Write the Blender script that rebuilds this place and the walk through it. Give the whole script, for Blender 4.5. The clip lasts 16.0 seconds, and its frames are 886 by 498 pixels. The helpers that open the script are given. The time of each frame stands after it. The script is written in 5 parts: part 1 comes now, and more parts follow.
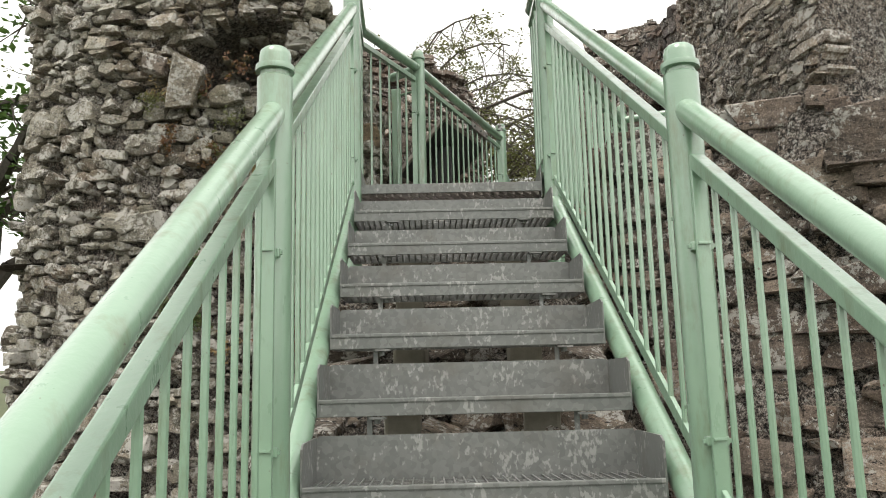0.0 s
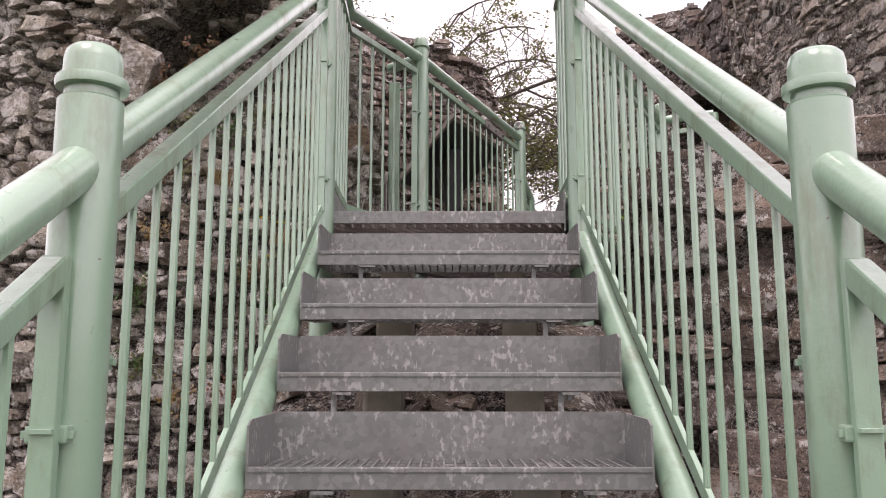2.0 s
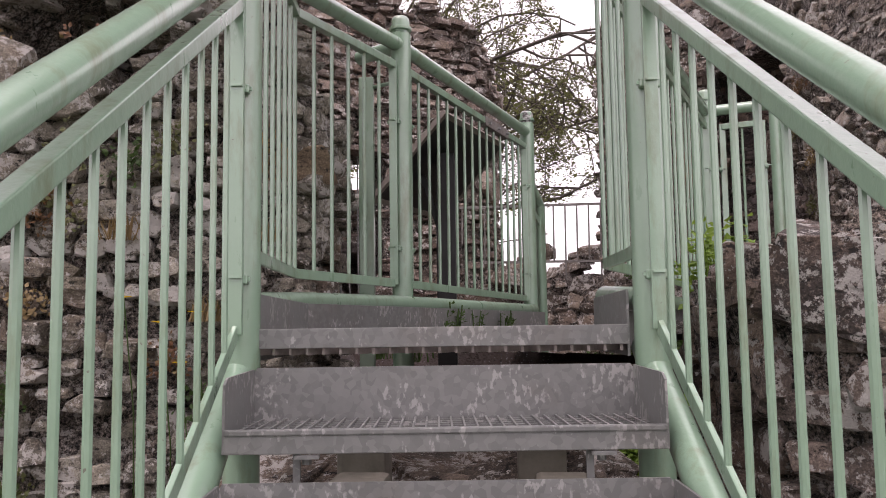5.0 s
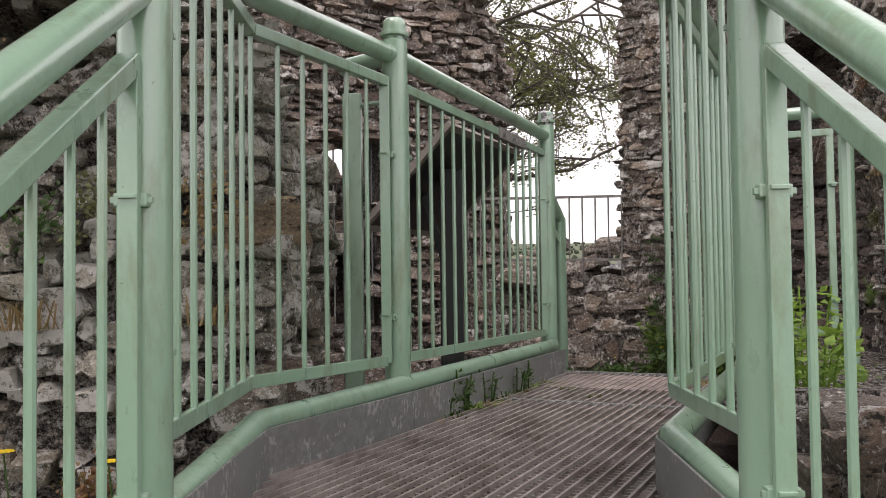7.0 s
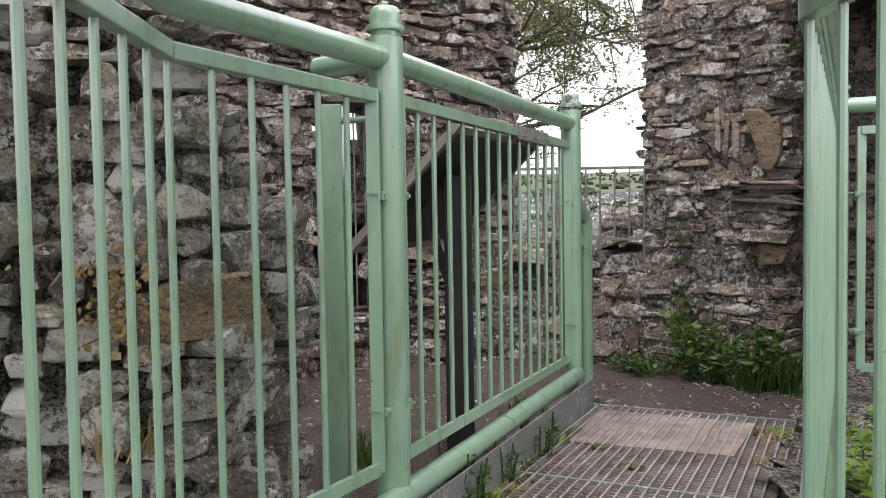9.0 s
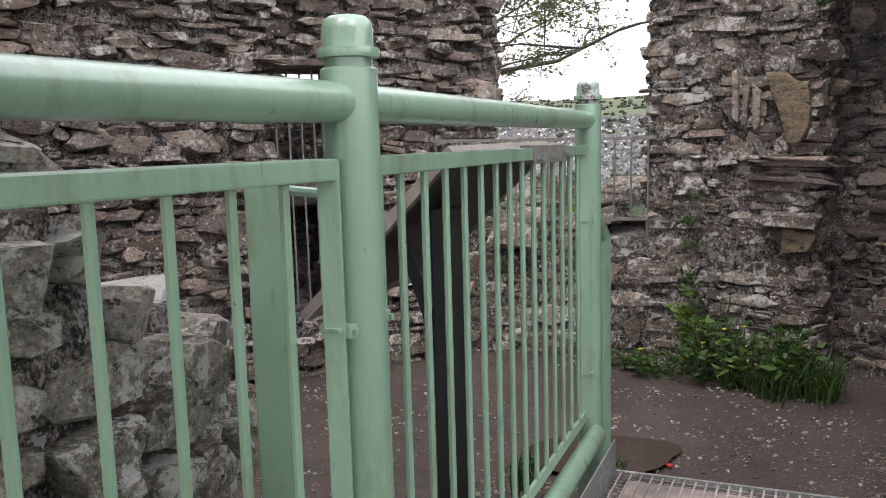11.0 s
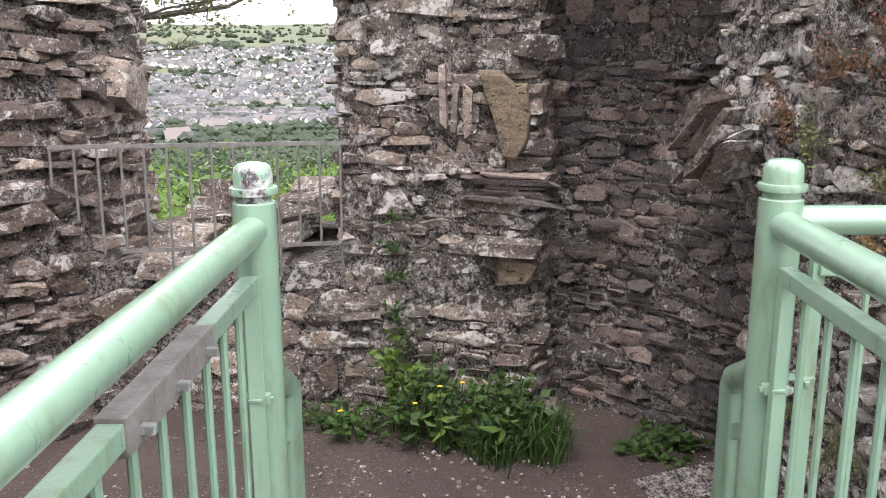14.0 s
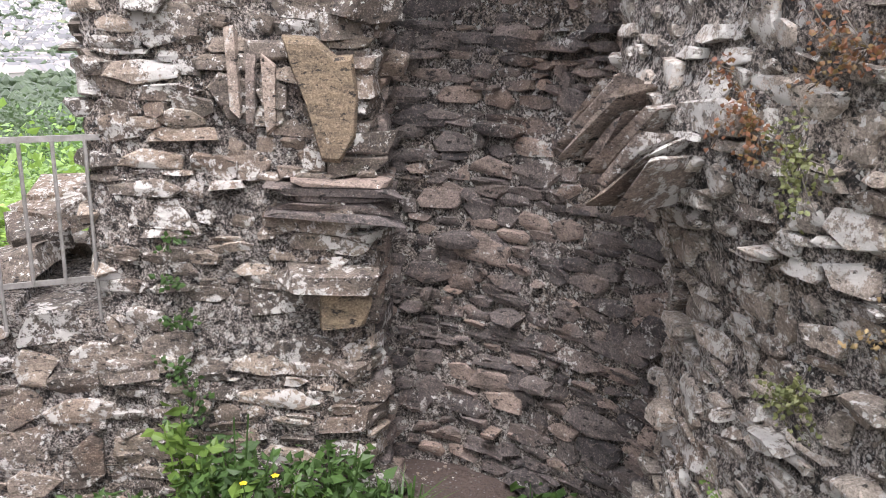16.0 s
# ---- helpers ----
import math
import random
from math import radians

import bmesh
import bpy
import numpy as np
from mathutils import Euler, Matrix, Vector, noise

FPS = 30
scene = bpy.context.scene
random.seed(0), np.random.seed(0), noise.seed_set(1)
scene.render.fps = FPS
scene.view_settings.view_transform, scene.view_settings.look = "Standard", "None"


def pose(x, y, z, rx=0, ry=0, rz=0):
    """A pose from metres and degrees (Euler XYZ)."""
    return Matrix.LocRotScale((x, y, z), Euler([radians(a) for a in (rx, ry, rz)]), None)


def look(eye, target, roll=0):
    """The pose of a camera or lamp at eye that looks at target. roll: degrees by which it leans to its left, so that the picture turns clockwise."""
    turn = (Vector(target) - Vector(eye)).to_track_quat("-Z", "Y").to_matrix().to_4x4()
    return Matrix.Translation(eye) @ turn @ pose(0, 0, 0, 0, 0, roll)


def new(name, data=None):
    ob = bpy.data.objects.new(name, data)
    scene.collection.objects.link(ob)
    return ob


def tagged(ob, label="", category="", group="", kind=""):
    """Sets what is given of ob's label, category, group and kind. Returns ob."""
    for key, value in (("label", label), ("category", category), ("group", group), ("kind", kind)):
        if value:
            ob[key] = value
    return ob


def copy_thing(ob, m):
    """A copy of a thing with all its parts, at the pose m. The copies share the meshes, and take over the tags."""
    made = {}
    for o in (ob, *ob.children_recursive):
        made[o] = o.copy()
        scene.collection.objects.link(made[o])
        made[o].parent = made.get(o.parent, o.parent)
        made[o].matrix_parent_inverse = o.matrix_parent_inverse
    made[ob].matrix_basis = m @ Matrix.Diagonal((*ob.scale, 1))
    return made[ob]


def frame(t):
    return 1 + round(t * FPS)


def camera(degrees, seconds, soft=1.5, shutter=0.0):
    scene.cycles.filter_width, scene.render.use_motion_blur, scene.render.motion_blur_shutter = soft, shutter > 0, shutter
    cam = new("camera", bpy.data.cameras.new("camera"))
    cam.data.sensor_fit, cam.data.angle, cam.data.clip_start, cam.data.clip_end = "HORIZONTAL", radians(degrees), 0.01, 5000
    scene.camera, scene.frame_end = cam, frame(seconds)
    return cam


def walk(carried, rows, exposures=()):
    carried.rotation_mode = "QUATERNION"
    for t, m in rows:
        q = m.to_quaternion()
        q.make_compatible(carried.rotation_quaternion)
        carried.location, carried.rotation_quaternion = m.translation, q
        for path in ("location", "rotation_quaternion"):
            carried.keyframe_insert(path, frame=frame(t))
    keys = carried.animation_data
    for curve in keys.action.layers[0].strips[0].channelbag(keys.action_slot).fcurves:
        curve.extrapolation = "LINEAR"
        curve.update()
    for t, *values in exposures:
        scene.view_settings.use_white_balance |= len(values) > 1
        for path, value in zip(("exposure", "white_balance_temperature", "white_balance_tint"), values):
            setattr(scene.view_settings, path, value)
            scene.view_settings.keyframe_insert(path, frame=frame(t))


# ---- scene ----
cam = camera(55.5, 16.0, soft=0.85)
PATH = [
    (0, (0.2, -3.854, -0.945), (0.122, -1.888, -0.59), -1.4),
    (0.5, (0.211, -3.656, -0.944), (0.135, -1.681, -0.637), -0.7),
    (1, (0.214, -3.431, -0.817), (0.161, -1.449, -0.557), -0.7),
    (1.5, (0.299, -3.229, -0.717), (0.27, -1.252, -0.416), -0.5),
    (2, (0.271, -3.059, -0.571), (0.14, -1.088, -0.257), 0.0),
    (2.5, (0.216, -2.867, -0.467), (0.077, -0.895, -0.167), -0.1),
    (3, (0.236, -2.712, -0.4), (0.145, -0.733, -0.127), -1.0),
    (3.5, (0.245, -2.528, -0.28), (0.138, -0.541, -0.074), -0.8),
    (4, (0.202, -2.362, -0.195), (0.052, -0.377, 0.005), -0.7),
    (4.5, (0.185, -2.194, -0.062), (0.066, -0.207, 0.132), -0.9),
    (5, (0.199, -2.012, 0.025), (0.092, -0.024, 0.214), -0.8),
    (5.2, (0.197, -1.968, 0.075), (0.083, 0.02, 0.254), -0.9),
    (7.3, (0.145, -1.276, 0.458), (0.026, 0.72, 0.524), -0.7),
    (7.5, (0.128, -1.21, 0.466), (0.0, 0.785, 0.531), -0.8),
    (8, (0.1, -1.012, 0.59), (0.038, 0.986, 0.562), -0.7),
    (8.5, (0.116, -0.86, 0.649), (0.081, 1.139, 0.588), -0.7),
    (9, (0.106, -0.736, 0.789), (-0.009, 1.259, 0.695), -0.9),
    (9.2, (0.095, -0.691, 0.809), (-0.035, 1.303, 0.722), -0.9),
    (11.3, (0.007, 0.096, 1.156), (-0.008, 2.071, 0.838), -1.5),
    (11.5, (0.001, 0.139, 1.205), (0.01, 2.108, 0.851), -1.4),
    (12, (0.038, 0.276, 1.284), (0.171, 2.235, 0.903), -1.6),
    (12.5, (0.124, 0.503, 1.374), (0.306, 2.459, 0.998), -2.3),
    (13, (0.139, 0.656, 1.453), (0.41, 2.597, 1.052), -2.1),
    (13.5, (0.163, 0.922, 1.441), (0.689, 2.805, 1.02), -0.4),
    (14, (0.23, 1.141, 1.426), (0.902, 2.974, 0.989), -0.2),
    (14.5, (0.394, 1.374, 1.401), (1.069, 3.189, 0.901), 0.0),
    (15, (0.51, 1.612, 1.402), (1.208, 3.396, 0.825), 0.5),
    (15.5, (0.607, 1.887, 1.415), (1.525, 3.572, 0.852), 1.0),
    (16, (0.689, 2.095, 1.472), (1.709, 3.725, 0.923), 0.9),
]
EXPOSURES = [(0, 0.6, 7000, 8), (0.5, 0.8, 7000, 14), (1.5, 0.7, 6900, 29), (5.2, 0.46, 6850, 31), (7.4, 0.64, 6800, 17), (8.4, 0.9, 6700, 16), (9.2, 0.93, 6500, 14), (11.5, 0.88, 6400, 17), (12.5, 0.84, 6300, 19), (13, 0.78, 6300, 18),
             (13.5, 1.55, 6400, 18), (14.5, 1.62, 6400, 17), (15, 1.55, 6600, 12), (15.5, 1.6, 6750, 20), (16, 2.25, 6350, 18)]
walk(cam, [(t, look(eye, target, roll)) for t, eye, target, roll in PATH], EXPOSURES)

# ---- world and light ----
world = bpy.data.worlds.new("overcast_sky")
scene.world = world
world.use_nodes = True
wn, wl = world.node_tree.nodes, world.node_tree.links
sky = wn.new("ShaderNodeTexSky")
sky.sky_type, sky.sun_disc = "NISHITA", False
sky.sun_elevation, sky.sun_rotation = radians(52), radians(140)
sky.air_density, sky.dust_density = 1.0, 4.0
grey = wn.new("ShaderNodeHueSaturation")
grey.inputs["Saturation"].default_value = 0.12
wl.new(sky.outputs["Color"], grey.inputs["Color"])
cloud = wn.new("ShaderNodeMixRGB")
cloud.inputs["Fac"].default_value = 0.6
cloud.inputs["Color2"].default_value = (8.6, 8.9, 9.1, 1)
wl.new(grey.outputs["Color"], cloud.inputs["Color1"])
wl.new(cloud.outputs["Color"], wn["Background"].inputs["Color"])
wn["Background"].inputs["Strength"].default_value = 0.15

sun = new("sun", bpy.data.lights.new("sun", "SUN"))
sun.data.energy, sun.data.angle, sun.data.color = 1.0, radians(20), (1.0, 0.97, 0.92)
sun.matrix_world = look((0, 0, 0), (0.45 * math.cos(1), 0.35, -0.9))


# ---- materials ----
def mat(name, build, rough=0.8, metal=0.0):
    m = bpy.data.materials.new(name)
    m.use_nodes = True
    b = m.node_tree.nodes["Principled BSDF"]
    b.inputs["Roughness"].default_value, b.inputs["Metallic"].default_value = rough, metal
    build(m.node_tree, b)
    return m


class Net:
    """Short hand for wiring a node tree."""

    def __init__(self, tree, bsdf):
        self.t, self.b = tree, bsdf
        self.pos = tree.nodes.new("ShaderNodeNewGeometry").outputs["Position"]

    def link(self, a, b):
        self.t.links.new(a, b)

    def noise(self, scale, detail=4, rough=0.6, vec=None, dist=0.0):
        n = self.t.nodes.new("ShaderNodeTexNoise")
        n.inputs["Scale"].default_value, n.inputs["Detail"].default_value = scale, detail
        n.inputs["Roughness"].default_value, n.inputs["Distortion"].default_value = rough, dist
        self.link(vec or self.pos, n.inputs["Vector"])
        return n.outputs["Fac"]

    def cells(self, scale, vec=None, out="Distance"):
        n = self.t.nodes.new("ShaderNodeTexVoronoi")
        n.inputs["Scale"].default_value = scale
        self.link(vec or self.pos, n.inputs["Vector"])
        return n.outputs[out]

    def stretch(self, x, y, z):
        n = self.t.nodes.new("ShaderNodeVectorMath")
        n.operation = "MULTIPLY"
        n.inputs[1].default_value = (x, y, z)
        self.link(self.pos, n.inputs[0])
        return n.outputs[0]

    def ramp(self, fac, *stops):
        n = self.t.nodes.new("ShaderNodeValToRGB")
        e = n.color_ramp.elements
        while len(e) < len(stops):
            e.new(0.5)
        for el, (p, c) in zip(e, stops):
            el.position = p
            el.color = (*c, 1) if isinstance(c, tuple) else (c, c, c, 1)
        self.link(fac, n.inputs["Fac"])
        return n.outputs["Color"]

    def mix(self, fac, a, b, mode="MIX"):
        n = self.t.nodes.new("ShaderNodeMixRGB")
        n.blend_type = mode
        for v, k in ((fac, "Fac"), (a, "Color1"), (b, "Color2")):
            if isinstance(v, (int, float)):
                n.inputs[k].default_value = v if k == "Fac" else (v, v, v, 1)
            elif isinstance(v, tuple):
                n.inputs[k].default_value = (*v, 1)
            else:
                self.link(v, n.inputs[k])
        return n.outputs["Color"]

    def math(self, op, a, b):
        n = self.t.nodes.new("ShaderNodeMath")
        n.operation = op
        for k, v in enumerate((a, b)):
            if isinstance(v, (int, float)):
                n.inputs[k].default_value = v
            else:
                self.link(v, n.inputs[k])
        return n.outputs[0]

    def chance(self):
        """A random value for each object and each island of it."""
        o = self.t.nodes.new("ShaderNodeObjectInfo").outputs["Random"]
        g = self.t.nodes.new("ShaderNodeNewGeometry").outputs["Random Per Island"]
        return self.math("FRACT", self.math("ADD", o, g), 0)

    def flecks(self, scale, rare, size):
        """Ragged little spots: some cells of a warped cell pattern."""
        w = self.t.nodes.new("ShaderNodeVectorMath")
        w.operation = "MULTIPLY_ADD"
        k = self.t.nodes.new("ShaderNodeTexNoise")
        k.inputs["Scale"].default_value = scale * 2.2
        self.link(self.pos, k.inputs["Vector"])
        self.link(k.outputs["Color"], w.inputs[0])
        w.inputs[1].default_value = (1.7 / scale,) * 3
        self.link(self.pos, w.inputs[2])
        v = w.outputs[0]
        pick = self.ramp(self.cells(scale, v, "Color"), (rare - 0.02, 0.0), (rare + 0.02, 1.0))
        return self.math("MULTIPLY", pick, self.ramp(self.cells(scale, v), (size, 1.0), (size + 0.12, 0.0)))

    def bump(self, height, strength, dist=0.01):
        n = self.t.nodes.new("ShaderNodeBump")
        n.inputs["Strength"].default_value, n.inputs["Distance"].default_value = strength, dist
        self.link(height, n.inputs["Height"])
        self.link(n.outputs["Normal"], self.b.inputs["Normal"])

    def colour(self, c):
        self.link(c, self.b.inputs["Base Color"])

    def rough(self, v):
        self.link(v, self.b.inputs["Roughness"])


def stone_net(dark, mid, light, lichen=0.55, moss=0.0, rare=0.84):
    def build(tree, b):
        n = Net(tree, b)
        r = n.chance()
        base = n.ramp(r, (0.0, dark), (0.35, mid), (0.65, mid), (0.9, light), (1.0, tuple(v * 1.25 for v in light)))
        grain = n.noise(11, 9, 0.75, n.stretch(1, 1, 2.6))
        base = n.mix(0.85, base, n.ramp(grain, (0.37, 0.42), (0.5, 0.95), (0.62, 1.35)), "MULTIPLY")
        blot = n.noise(2.2, 5, 0.65)
        base = n.mix(n.ramp(blot, (0.5, 0.0), (0.68, 0.5)), base, (0.21, 0.135, 0.09))
        speck = n.noise(75, 8, 0.85)
        base = n.mix(n.ramp(speck, (0.535, 0.0), (0.6, 0.4)), base, tuple(min(1, v * 1.6) for v in light))
        base = n.mix(n.ramp(speck, (0.39, 0.6), (0.44, 0.0)), base, (0.022, 0.019, 0.018))
        pits = n.noise(24, 8, 0.7, n.stretch(1, 1, 1.8))
        dust = n.noise(150, 4, 0.7)
        base = n.mix(0.5, base, n.ramp(dust, (0.4, 0.6), (0.5, 1.0), (0.6, 1.4)), "MULTIPLY")
        # Near-black colour in the hollows paints the shade inside small crevices.
        base = n.mix(n.ramp(pits, (0.38, 0.95), (0.435, 0.0)), base, (0.018, 0.016, 0.015))
        spots = n.math("MULTIPLY", n.noise(30, 6, 0.8), n.noise(5, 5, 0.7))
        base = n.mix(n.ramp(spots, (lichen * 0.5, 0.0), (lichen * 0.5 + 0.035, 0.9)), base, (0.58, 0.56, 0.53))
        base = n.mix(n.flecks(62, rare, 0.34), base, (0.62, 0.6, 0.57))
        if moss:
            g = n.noise(4.5, 6, 0.7)
            base = n.mix(n.ramp(g, (0.56, 0.0), (0.72, moss)), base, (0.07, 0.085, 0.03))
        n.colour(base)
        n.bump(n.mix(0.3, n.mix(0.5, grain, pits), speck), 1.0, 0.032)
        n.rough(n.ramp(grain, (0.2, 0.75), (0.8, 0.97)))
    return build


STONE = mat("rubble_stone", stone_net((0.075, 0.06, 0.054), (0.19, 0.152, 0.13), (0.32, 0.255, 0.21), 0.56, 0.0, 0.82))
STONE_GREY = mat("rubble_stone_lichen", stone_net((0.075, 0.062, 0.053), (0.17, 0.14, 0.117), (0.29, 0.235, 0.188), 0.55, 0.25, 0.75))
# Dark stone; the shade of the niche and recesses is included in its colour.
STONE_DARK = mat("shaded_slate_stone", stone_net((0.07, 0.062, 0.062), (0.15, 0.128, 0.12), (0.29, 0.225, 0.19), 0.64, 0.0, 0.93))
STONE_TOWER = mat("tower_stone", stone_net((0.12, 0.108, 0.09), (0.25, 0.228, 0.188), (0.39, 0.358, 0.3), 0.51, 0.35, 0.8))
STONE_WARM = mat("ochre_stone", stone_net((0.22, 0.165, 0.11), (0.25, 0.19, 0.125), (0.29, 0.225, 0.155), 0.75, 0.0, 0.97))


STONE_ROOM = mat("room_stone_lichen", stone_net((0.13, 0.112, 0.1), (0.28, 0.242, 0.208), (0.42, 0.36, 0.305), 0.53, 0.15, 0.72))
STONE_PALE = mat("pale_lichen_stone", stone_net((0.2, 0.17, 0.15), (0.32, 0.28, 0.25), (0.48, 0.44, 0.4), 0.41))
QUARTZ = mat("white_stone", stone_net((0.5, 0.48, 0.45), (0.62, 0.6, 0.57), (0.7, 0.68, 0.66), 0.8))


def mortar_net(tree, b):
    n = Net(tree, b)
    body = n.noise(30, 7, 0.78)
    base = n.ramp(body, (0.41, (0.022, 0.019, 0.018)), (0.46, (0.12, 0.1, 0.09)), (0.52, (0.27, 0.235, 0.21)), (0.6, (0.46, 0.425, 0.39)))
    base = n.mix(n.ramp(n.noise(3, 5, 0.6), (0.46, 0.0), (0.6, 0.7)), base, n.ramp(body, (0.43, (0.03, 0.025, 0.022)), (0.58, (0.32, 0.25, 0.2))))
    fine = n.noise(120, 5, 0.75)
    base = n.mix(0.9, base, n.ramp(fine, (0.4, 0.3), (0.5, 1.0), (0.6, 1.7)), "MULTIPLY")
    grit = n.cells(85)
    base = n.mix(n.ramp(grit, (0.12, 0.8), (0.3, 0.0)), base, n.ramp(n.cells(85, out="Color"), (0.35, 0.04), (0.75, 0.5)))
    base = n.mix(n.flecks(46, 0.66, 0.36), base, (0.62, 0.6, 0.57))
    base = n.mix(n.flecks(37, 0.86, 0.3), base, (0.02, 0.018, 0.017))
    n.colour(base)
    n.bump(n.mix(0.12, n.mix(0.5, body, fine), grit), 1.0, 0.09)


MORTAR = mat("lime_mortar", mortar_net, 0.95)


def paint_net(tree, b):
    n = Net(tree, b)
    base = n.ramp(n.noise(3.0, 4), (0.3, (0.2, 0.325, 0.23)), (0.7, (0.245, 0.38, 0.275)))
    dirt = n.noise(14, 6, 0.7, n.stretch(1, 1, 0.25))
    base = n.mix(n.ramp(dirt, (0.53, 0.0), (0.7, 0.6)), base, (0.15, 0.17, 0.09))
    chip = n.noise(75, 3, 0.5)
    base = n.mix(n.ramp(chip, (0.74, 0.0), (0.76, 0.8)), base, (0.13, 0.11, 0.09))
    n.colour(base)
    n.rough(n.ramp(dirt, (0.3, 0.24), (0.8, 0.5)))
    n.bump(n.noise(60, 4, 0.6), 0.22, 0.005)


PAINT = mat("pale_green_paint", paint_net, 0.35)
PAINT.node_tree.nodes["Principled BSDF"].inputs["Coat Weight"].default_value = 1.0
PAINT.node_tree.nodes["Principled BSDF"].inputs["Coat IOR"].default_value = 1.75
PAINT.node_tree.nodes["Principled BSDF"].inputs["Coat Roughness"].default_value = 0.22


def chipped_net(tree, b):
    n = Net(tree, b)
    base = n.ramp(n.noise(3.0, 4), (0.3, (0.2, 0.325, 0.23)), (0.7, (0.245, 0.38, 0.275)))
    n.colour(n.mix(n.ramp(n.noise(22, 4, 0.6), (0.5, 0.0), (0.54, 1.0)), base, n.ramp(n.noise(60, 3), (0.4, (0.06, 0.05, 0.05)), (0.6, (0.5, 0.5, 0.5)))))


CHIPPED = mat("chipped_green_paint", chipped_net, 0.4)


def galv_net(tree, b):
    n = Net(tree, b)
    sp = n.cells(70, out="Color")
    base = n.ramp(sp, (0.25, (0.168, 0.173, 0.17)), (0.75, (0.222, 0.228, 0.222)))
    fleck = n.math("MULTIPLY", n.noise(85, 3, 0.5, n.stretch(1, 1, 0.6)), n.noise(9, 3, 0.6))
    base = n.mix(n.ramp(fleck, (0.31, 0.0), (0.36, 0.5)), base, (0.5, 0.49, 0.48))
    base = n.mix(n.ramp(n.noise(4, 5, 0.7), (0.52, 0.0), (0.75, 0.5)), base, (0.12, 0.10, 0.08))
    n.colour(base)
    n.rough(n.ramp(sp, (0.2, 0.42), (0.8, 0.62)))
    n.bump(n.noise(30, 4), 0.15, 0.004)


GALV = mat("galvanised_steel", galv_net, 0.5, 0.25)


def grate_net(tree, b):
    n = Net(tree, b)
    n.colour(n.ramp(n.noise(6, 6, 0.7), (0.35, (0.15, 0.125, 0.112)), (0.55, (0.29, 0.255, 0.24)), (0.75, (0.42, 0.385, 0.365))))
    n.bump(n.noise(60, 4), 0.3, 0.004)


GRATE = mat("muddy_grating", grate_net, 0.6, 0.2)


def rust_net(tree, b):
    n = Net(tree, b)
    n.colour(n.ramp(n.noise(30, 5, 0.7), (0.35, (0.09, 0.06, 0.05)), (0.6, (0.17, 0.15, 0.14)), (0.8, (0.25, 0.22, 0.2))))
    n.bump(n.noise(90, 4), 0.4, 0.004)


RUST = mat("weathered_iron", rust_net, 0.6, 0.5)


def ground_net(tree, b):
    n = Net(tree, b)
    base = n.ramp(n.noise(1.4, 6, 0.65), (0.3, (0.04, 0.027, 0.023)), (0.6, (0.07, 0.05, 0.042)), (0.8, (0.1, 0.078, 0.067)))
    grit = n.cells(70)
    gcol = n.ramp(n.cells(70, out="Color"), (0.3, 0.03), (0.6, 0.12), (0.8, 0.34))
    base = n.mix(n.math("MULTIPLY", n.ramp(grit, (0.15, 1.0), (0.38, 0.0)), n.ramp(n.noise(2.3, 4), (0.38, 0.1), (0.6, 0.75))), base, gcol)
    n.colour(base)
    n.bump(n.mix(0.4, n.noise(20, 6, 0.75), grit), 0.8, 0.02)
    n.rough(n.ramp(n.noise(2.0, 4), (0.35, 0.6), (0.6, 0.95)))


GRAVEL = mat("earth_and_gravel", ground_net, 0.9)


def leaf_net(a, c, d):
    def build(tree, b):
        n = Net(tree, b)
        n.colour(n.mix(0.5, n.ramp(n.chance(), (0.0, a), (0.55, c), (1.0, d)), n.ramp(n.noise(1.2, 4), (0.3, a), (0.7, d))))
        b.inputs["Roughness"].default_value = 0.55
        t = tree.nodes.new("ShaderNodeBsdfTranslucent")
        t.inputs["Color"].default_value = (*d, 1)
        m = tree.nodes.new("ShaderNodeMixShader")
        m.inputs[0].default_value = 0.35
        out = tree.nodes["Material Output"]
        n.link(b.outputs[0], m.inputs[1])
        n.link(t.outputs[0], m.inputs[2])
        n.link(m.outputs[0], out.inputs[0])
    return build


LEAF = mat("green_leaves", leaf_net((0.02, 0.05, 0.013), (0.045, 0.098, 0.022), (0.085, 0.155, 0.035)))
LEAF_BRIGHT = mat("bright_leaves", leaf_net((0.09, 0.17, 0.025), (0.16, 0.29, 0.04), (0.27, 0.4, 0.07)))
LEAF_SUMMER = mat("summer_leaves", leaf_net((0.05, 0.1, 0.02), (0.1, 0.18, 0.03), (0.17, 0.26, 0.05)))
WOODS = mat("far_leaves", leaf_net((0.018, 0.032, 0.014), (0.03, 0.052, 0.022), (0.05, 0.078, 0.03)))
LEAF_OAK = mat("oak_leaves", leaf_net((0.06, 0.075, 0.03), (0.1, 0.13, 0.045), (0.17, 0.17, 0.06)))
LEAF_RED = mat("red_leaves", leaf_net((0.13, 0.025, 0.02), (0.2, 0.05, 0.035), (0.16, 0.13, 0.04)))
LEAF_DRY = mat("dry_grass", leaf_net((0.2, 0.13, 0.06), (0.28, 0.19, 0.09), (0.33, 0.25, 0.12)))
PETAL = mat("yellow_petals", leaf_net((0.7, 0.5, 0.02), (0.8, 0.55, 0.02), (0.8, 0.6, 0.03)))


def plain(a, c, scale=12, rough=0.8, metal=0.0, bump=0.2):
    def build(tree, b):
        n = Net(tree, b)
        f = n.noise(scale, 6, 0.65)
        n.colour(n.ramp(f, (0.3, a), (0.7, c)))
        n.bump(n.noise(scale * 4, 5), bump, 0.006)
    return mat("surface", build, rough, metal)


